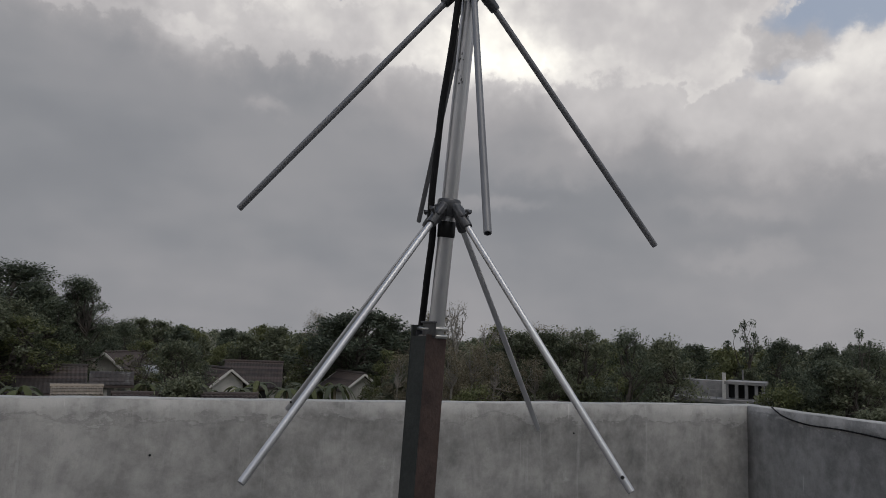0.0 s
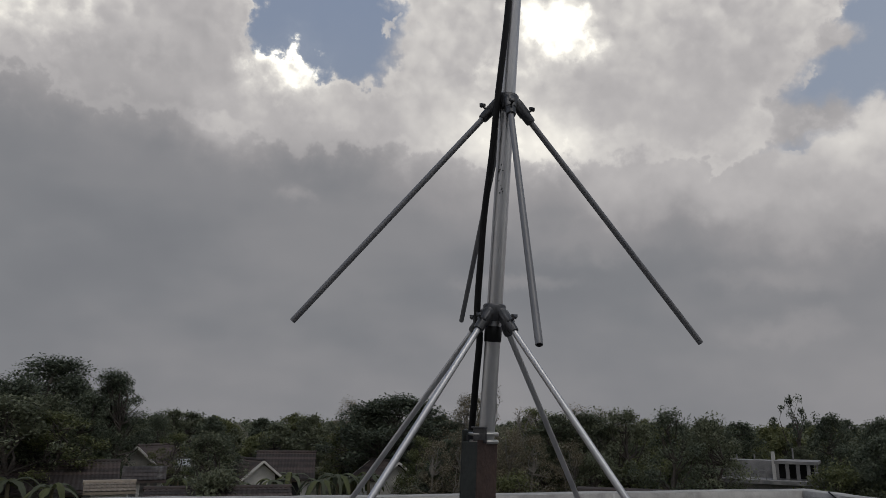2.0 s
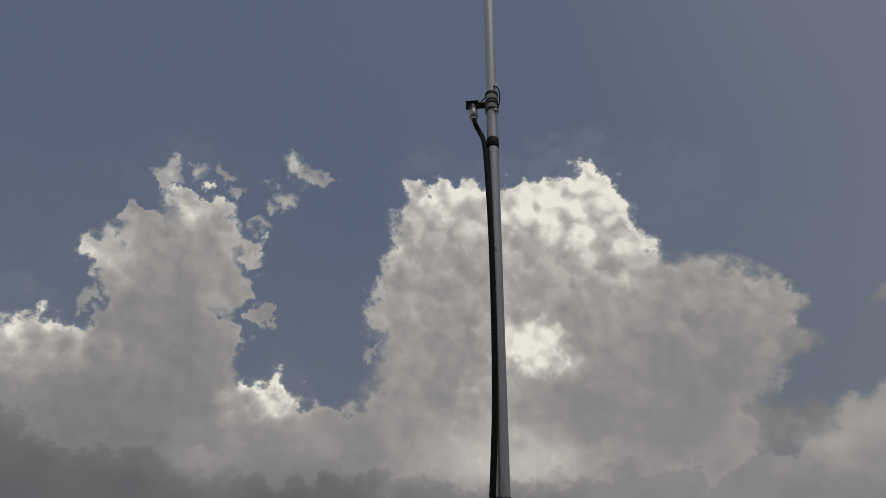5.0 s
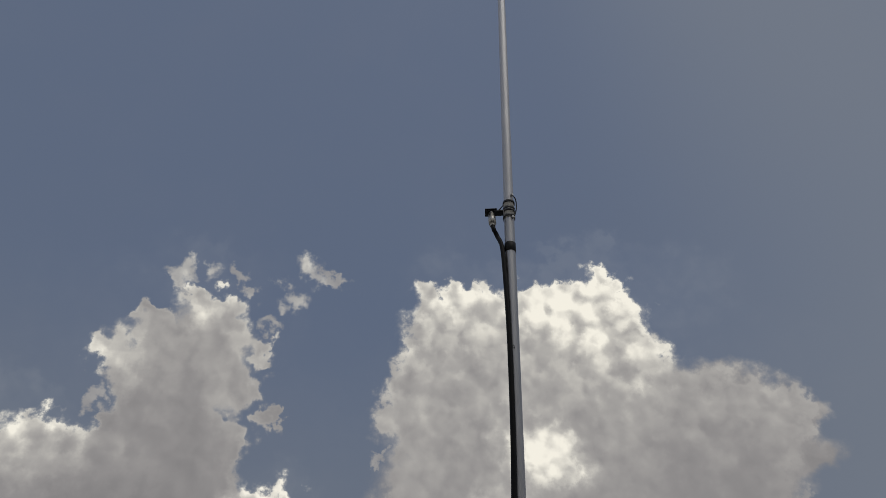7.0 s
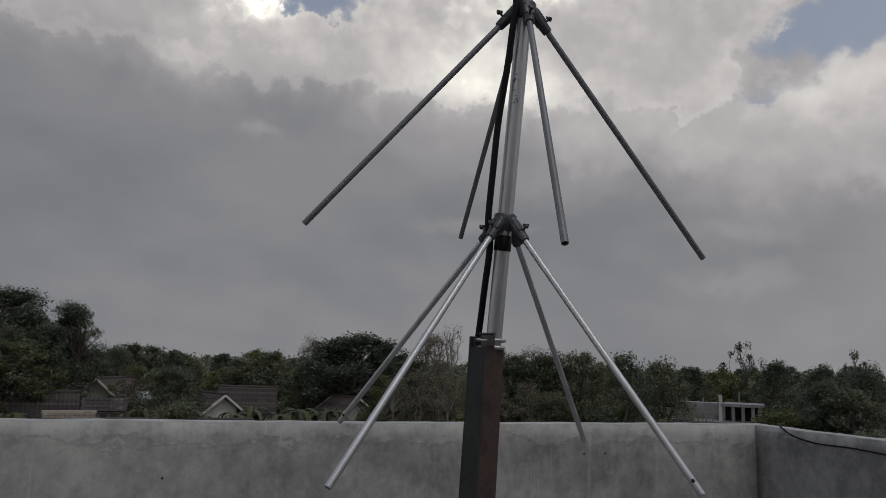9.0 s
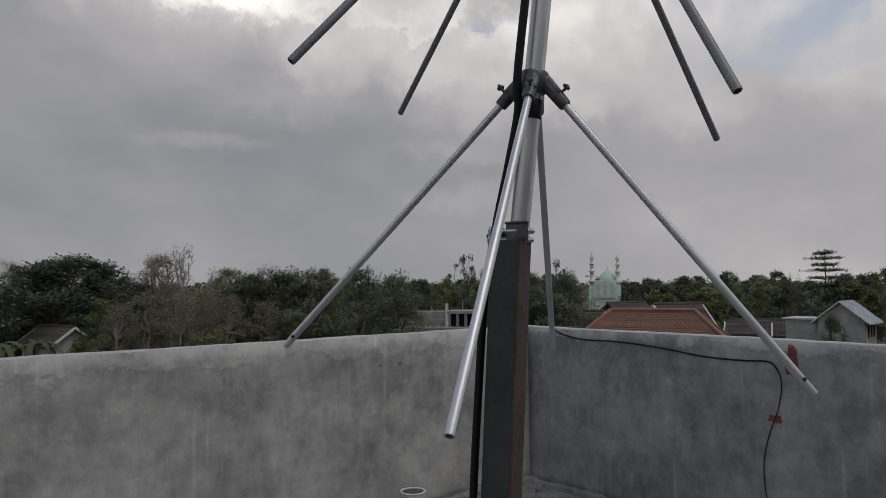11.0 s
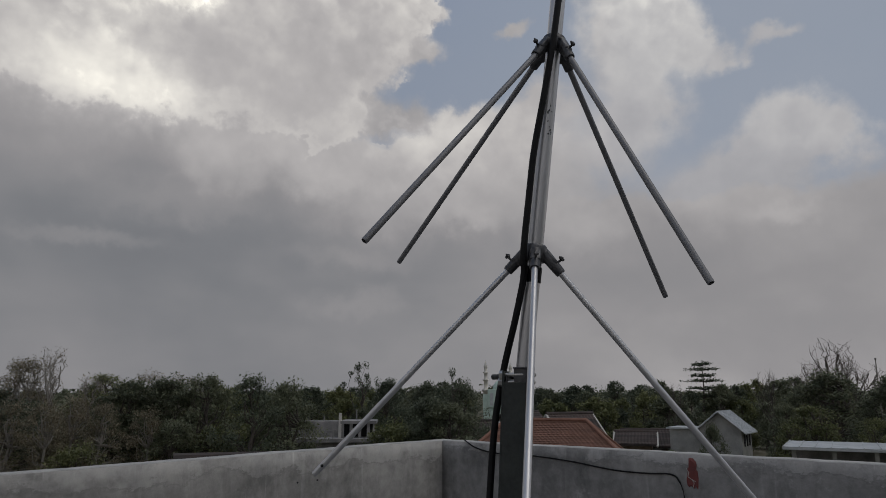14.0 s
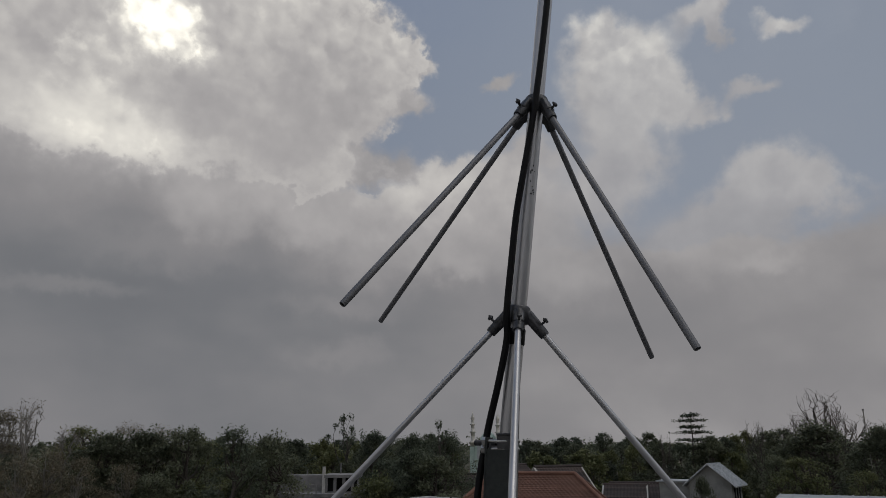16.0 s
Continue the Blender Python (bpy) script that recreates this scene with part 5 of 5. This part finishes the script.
make_house("long low outhouse under a dark red tile roof", -1.4, 40, -5.0, 6.4, 2.6, 20, 3, BLOCK, TILE_BROWN, False)
make_house("low house with a brown roof behind banana plants", 11.2, 60, -2.9, 3.4, 3.0, 34, -70, LIME, TILE_BROWN, False, LIME)
make_house("small white gabled shed behind the parapet", 51.9, 62, -2.3, 1.9, 1.7, 40, -42, LIME, TILE_BROWN, False, LIME)
make_house("low brown-roofed house among trees", 65.2, 66, -2.9, 4.6, 4.5, 24, -62, GREYWASH, TILE_BROWN)
make_house("brown-roofed house with pale bargeboards behind the orange roof", 58.9, 54, -1.75, 2.9, 3.8, 40, -28, LIME, TILE_BROWN, False, LIME)
make_house("low house with a pale ridge among the trees", 63.9, 62, -3.05, 2.4, 3.4, 22, -66, WOOD, TILE_BROWN, False, LIME)
make_house("dark tile roof beside the mosque", 55.0, 70, -1.6, 4.0, 4.0, 32, -10, BLOCK, TILE_BROWN)
make_house("low dark-tiled roof close behind the parapet", 35.0, 15.5, -5.6, 3.4, 4.0, 14, -34, BLOCK, TILE_BROWN, False)


def make_open_shed(az, dist, ridge_el, length, width, turn):
    """An open-fronted shed: white posts, a dark back, and a mottled lean-to roof of old tiles."""
    shed = thing("shed", "open shed with white posts under a mottled dark tile roof", "shed", spot(az, dist))
    shed.matrix_basis = Matrix.Translation(spot(az, dist)) @ pose(0, 0, 0, 0, 0, turn)
    top = rise(ridge_el, dist)
    eave = top - 0.75
    bm = bmesh.new()
    box(bm, (-length / 2, width / 2 - 0.12, 0), (length / 2, width / 2, eave + 0.5))
    part("back_wall", bm, BLOCK, shed)
    for k in range(4):
        x = -length / 2 + 0.1 + k * (length - 0.2) / 3
        bm = bmesh.new()
        box(bm, (x - 0.09, -width / 2, 0), (x + 0.09, -width / 2 + 0.18, eave), 0.01)
        part("post", bm, LIME, shed, "white post")
    bm = bmesh.new()
    prism_roof(bm, length, width, eave, top, 0.3)
    roof = part("roof", bm, TILE_BROWN, shed)
    tagged(part("tiling", tile_rows(length, width, eave, top, 0.3), TILE_MOTTLED, roof, "tiles blotched with pale lichen"), "", "", "", "stuff")


make_open_shed(-6.7, 48, -3.35, 1.9, 2.4, 6)


def make_pole(az, dist, top_el):
    """A slender concrete line pole with a short cross-arm."""
    p = thing("line_pole", "slender pale line pole standing above the trees", "pole", spot(az, dist))
    h = rise(top_el, dist)
    bm = bmesh.new()
    tube(bm, [(0, 0, -0.3), (0, 0, h)], [0.07, 0.035], 8)
    part("shaft", bm, BARK_PALE, p, "", True)
    bm = bmesh.new()
    box(bm, (-0.12, -0.05, h - 0.08), (0.12, 0.05, h + 0.06), 0.01)
    part("cap", bm, BLOCK, p)


make_pole(80.6, 62, 2.3)


def make_orange_house():
    """A hipped roof of orange tiles with raised hip caps, and a small gable behind with pale bargeboards."""
    az, dist = 57.0, 45
    house = thing("house", "house with a broad hipped roof of orange clay tiles", "house", spot(az, dist), "village houses")
    house.matrix_basis = Matrix.Translation(spot(az, dist)) @ pose(0, 0, 0, 0, 0, -62)
    top = rise(-2.2, dist)
    length, width, ridge_half = 9.4, 6.0, 2.5
    eave = top - 2.55
    bm = bmesh.new()
    box(bm, (-length / 2, -width / 2, 0), (length / 2, width / 2, eave + 0.15))
    part("wall", bm, LIME, house)
    bm = bmesh.new()
    o = 0.6
    base = [(-length / 2 - o, -width / 2 - o, eave), (length / 2 + o, -width / 2 - o, eave), (length / 2 + o, width / 2 + o, eave), (-length / 2 - o, width / 2 + o, eave)]
    v = [bm.verts.new(q) for q in base]
    r = [bm.verts.new((-ridge_half, 0, top)), bm.verts.new((ridge_half, 0, top))]
    for f in ((v[0], v[1], r[1], r[0]), (v[1], v[2], r[1]), (v[2], v[3], r[0], r[1]), (v[3], v[0], r[0]), (v[3], v[2], v[1], v[0])):
        bm.faces.new(f)
    bmesh.ops.recalc_face_normals(bm, faces=bm.faces)
    roof = part("roof", bm, TILE_ORANGE, house)
    bm = bmesh.new()
    faces = ((base[0], base[1], (ridge_half, 0, top), (-ridge_half, 0, top)), (base[2], base[3], (-ridge_half, 0, top), (ridge_half, 0, top)),
             (base[1], base[2], (ridge_half, 0, top), (ridge_half, 0, top)), (base[3], base[0], (-ridge_half, 0, top), (-ridge_half, 0, top)))
    for a, b, c, d in faces:
        a, b, c, d = Vector(a), Vector(b), Vector(c), Vector(d)
        nrm = (b - a).cross(d - a).normalized()
        n = 26
        for i in range(n):
            rows = []
            for t, lift in ((i / n, 0.045), (min(1, (i + 1.1) / n), 0.012)):
                p, q = a.lerp(d, t), b.lerp(c, t)
                m = max(2, int((q - p).length / 0.26)) if i < n - 1 else 2
                rows.append((p, q, lift, m))
            m = max(4, 2 * int((rows[0][1] - rows[0][0]).length / 0.26))
            line = [[bm.verts.new(p.lerp(q, k / m) + nrm * (lift + (0.022 if k % 2 else 0))) for k in range(m + 1)] for p, q, lift, _ in rows]
            for k in range(m):
                bm.faces.new((line[0][k], line[0][k + 1], line[1][k + 1], line[1][k]))
    tagged(part("tiling", bm, TILE_ORANGE, roof), "", "", "", "stuff")
    for a, b in ((base[0], (-ridge_half, 0, top)), (base[1], (ridge_half, 0, top)), (base[2], (ridge_half, 0, top)), (base[3], (-ridge_half, 0, top)), ((-ridge_half, 0, top), (ridge_half, 0, top))):
        bm = bmesh.new()
        tube(bm, [Vector(a) + Vector((0, 0, 0.08)), Vector(b) + Vector((0, 0, 0.08))], 0.12, 8)
        part("hip_cap", bm, TILE_ORANGE, roof, "paler ridge tiles")


def make_raw_building():
    """An unfinished two-storey concrete frame: slab edges, bare columns, block infill and a parapet with balusters."""
    az, dist = 40.4, 56
    b = thing("unfinished_building", "unfinished grey concrete building with bare columns and a flat roof", "building", spot(az, dist))
    b.matrix_basis = Matrix.Translation(spot(az, dist)) @ pose(0, 0, 0, 0, 0, -46)
    top = rise(-2.05, dist)
    bm = bmesh.new()
    box(bm, (-3.2, -2.2, 0), (3.0, 2.2, top - 1.55))
    part("ground_storey", bm, BLOCK, b)
    bm = bmesh.new()
    box(bm, (-3.5, -2.6, top - 1.55), (3.2, 2.5, top - 1.30))
    part("floor_slab", bm, BLOCK, b)
    bm = bmesh.new()
    box(bm, (-3.1, 0.2, top - 1.3), (0.2, 2.0, top - 0.12))
    part("block_wall", bm, BLOCK, b, "bare grey block wall")
    bm = bmesh.new()
    box(bm, (0.3, -1.6, top - 0.25), (3.0, 2.2, top - 0.05))
    part("roof_slab", bm, BLOCK, b)
    for x in (0.45, 1.1, 1.75, 2.4, 2.85):
        bm = bmesh.new()
        box(bm, (x - 0.11, -1.5, top - 1.3), (x + 0.11, -1.28, top - 0.25))
        part("column", bm, BLOCK, b, "grey concrete column")
    bm = bmesh.new()
    box(bm, (0.4, 0.4, top - 1.3), (2.9, 0.6, top - 0.25))
    part("back_wall", bm, DARKHOLE, b, "dark inside")
    bm = bmesh.new()
    box(bm, (0.16, -1.55, top - 1.3), (0.38, -1.33, top + 0.55))
    part("corner_column", bm, LIME, b, "white column standing above the roof")
    for x, h in ((1.35, 0.75), (-1.2, 0.25), (-2.4, 0.25)):
        bm = bmesh.new()
        tube(bm, [(x, 0.8, top - 1.3), (x, 0.8, top + h)], 0.05, 6)
        part("starter_bar", bm, BLOCK, b)
    for k in range(7):
        bm = bmesh.new()
        box(bm, (-3.2 + k * 0.5, -2.45, top - 1.3), (-3.12 + k * 0.5, -2.37, top - 0.72))
        part("rail_post", bm, BLOCK, b)
    bm = bmesh.new()
    box(bm, (-3.3, -2.47, top - 0.72), (0.1, -2.35, top - 0.64))
    part("hand_rail", bm, BLOCK, b)


def make_mosque():
    """A pale green prayer hall with an onion dome between two ringed minarets."""
    az, dist = 53.3, 150
    m = thing("mosque", "pale green mosque with a dome and two cream minarets", "mosque", spot(az, dist))
    m.matrix_basis = Matrix.Translation(spot(az, dist)) @ pose(0, 0, 0, 0, 0, -53)
    H = rise(2.6, dist)
    hall = H * 0.55
    bm = bmesh.new()
    box(bm, (-3.2, -3, 0), (3.2, 6, hall * 0.86), 0.05)
    part("hall", bm, MINT, m)
    bm = bmesh.new()
    box(bm, (-2.2, -3.3, hall * 0.5), (2.2, -2.6, hall), 0.05)
    part("porch_front", bm, MINT, m)
    for x in (-1.4, 0, 1.4):
        bm = bmesh.new()
        box(bm, (x - 0.35, -3.36, hall * 0.55), (x + 0.35, -3.28, hall * 0.9))
        part("window", bm, SHEET, m, "tall grey window")
    bm = bmesh.new()
    prof = [(1.5, 0), (1.55, 0.3), (1.5, 0.35), (1.78, 1.0), (1.7, 1.7), (1.25, 2.4), (0.6, 2.95), (0.15, 3.3), (0.06, 3.7), (0.02, 4.3), (0.0, 4.35)]
    spin(bm, [(r, z) for r, z in prof], 24)
    bm.transform(Matrix.Translation((0.6, 1, hall * 0.86)))
    part("dome", bm, MINT, m, "mint-green dome with a finial", True)
    for x, y, s in ((-2.55, -2.4, 1.0), (2.6, -0.2, 0.985)):
        bm = bmesh.new()
        h = H * s
        prof = [(0.55, 0), (0.55, h * 0.52), (0.85, h * 0.525), (0.85, h * 0.55), (0.42, h * 0.555), (0.42, h * 0.68), (0.66, h * 0.685), (0.66, h * 0.70), (0.36, h * 0.705), (0.36, h * 0.79), (0.56, h * 0.795), (0.56, h * 0.81),
                (0.30, h * 0.815), (0.30, h * 0.87), (0.42, h * 0.89), (0.30, h * 0.92), (0.08, h * 0.96), (0.0, h)]
        spin(bm, prof, 14)
        bm.transform(Matrix.Translation((x, y, 0)))
        part("minaret", bm, CREAM, m, "cream ringed minaret with a pointed cap", True)


def make_green_gable():
    """A pale house with a metal sheet roof, seen gable on."""
    az, dist = 70.4, 60
    h = thing("house", "pale grey house with a light sheet-metal saddle roof", "house", spot(az, dist), "village houses")
    h.matrix_basis = Matrix.Translation(spot(az, dist)) @ pose(0, 0, 0, 0, 0, 6)
    top = rise(-1.4, dist)
    length, width, eave = 3.2, 3.1, top - 1.25
    bm = bmesh.new()
    pts = [(-width / 2, 0), (width / 2, 0), (width / 2, eave), (0, top - 0.06), (-width / 2, eave)]
    a = [bm.verts.new((-length / 2, y, z)) for y, z in pts]
    b = [bm.verts.new((length / 2, y, z)) for y, z in pts]
    bm.faces.new(a)
    bm.faces.new(b[::-1])
    for k in range(5):
        bm.faces.new((a[k], b[k], b[(k + 1) % 5], a[(k + 1) % 5]))
    bmesh.ops.recalc_face_normals(bm, faces=bm.faces)
    part("wall", bm, GREYWASH, h)
    bm = bmesh.new()
    prism_roof(bm, length, width, eave - 0.35, top, 0.4, 0.07)
    roof = part("roof", bm, SHEET, h, "light corrugated metal sheets")
    for k in range(12):
        for s in (1, -1):
            bm = bmesh.new()
            x = -length / 2 - 0.3 + k * (length + 0.6) / 11
            tube(bm, [(x, s * (width / 2 + 0.4), eave - 0.27), (x, 0, top + 0.09)], 0.035, 5)
            part("sheet_rib", bm, SHEET, roof)
    for x in (-0.8, 0.0, 0.8):
        bm = bmesh.new()
        box(bm, (x - 0.13, -width / 2 - 0.05, eave - 1.3), (x + 0.16, -width / 2 + 0.02, eave - 0.4))
        part("window", bm, DARKHOLE, h, "narrow dark window")
    bm = bmesh.new()
    box(bm, (-1.0, width / 2 + 0.05, 0), (1.6, width / 2 + 2.5, eave - 0.1))
    part("annex", bm, GREYWASH, h)
    bm = bmesh.new()
    box(bm, (-1.2, width / 2 + 0.05, eave - 0.1), (1.8, width / 2 + 2.7, eave + 0.02))
    part("annex_roof", bm, SHEET, h, "flat sheet annex roof")


def make_flat_roof():
    az, dist = 80.5, 44
    s = thing("shed", "long shed with a pale flat sheet-metal roof", "shed", spot(az, dist))
    s.matrix_basis = Matrix.Translation(spot(az, dist)) @ pose(0, 0, 0, 0, 0, -78)
    top = rise(-3.45, dist)
    bm = bmesh.new()
    box(bm, (1.6, -2.0, 0), (7.0, 2.5, top - 0.42))
    part("wall", bm, GREYWASH, s)
    bm = bmesh.new()
    box(bm, (-4.2, 1.4, 0), (1.6, 1.6, top - 0.35))
    part("back_wall", bm, BLOCK, s)
    for x in (-4.1, -2.2, -0.3):
        bm = bmesh.new()
        box(bm, (x - 0.1, -1.9, 0), (x + 0.1, -1.7, top - 0.35))
        part("post", bm, GREYWASH, s, "pale post")
    bm = bmesh.new()
    box(bm, (-4.6, -2.4, top - 0.32), (2.2, 2.9, top - 0.14), 0.02)
    part("roof", bm, SHEET, s)
    bm = bmesh.new()
    box(bm, (2.25, -2.4, top - 0.42), (7.4, 2.9, top - 0.20), 0.02)
    part("lower_roof", bm, BLOCK, s)
    for k in range(10):
        bm = bmesh.new()
        box(bm, (-4.55 + k * 0.74, -2.42, top - 0.14), (-4.50 + k * 0.74, 2.9, top - 0.10))
        part("roof_seam", bm, SHEET, s)


make_orange_house()
make_raw_building()
make_mosque()
make_green_gable()
make_flat_roof()
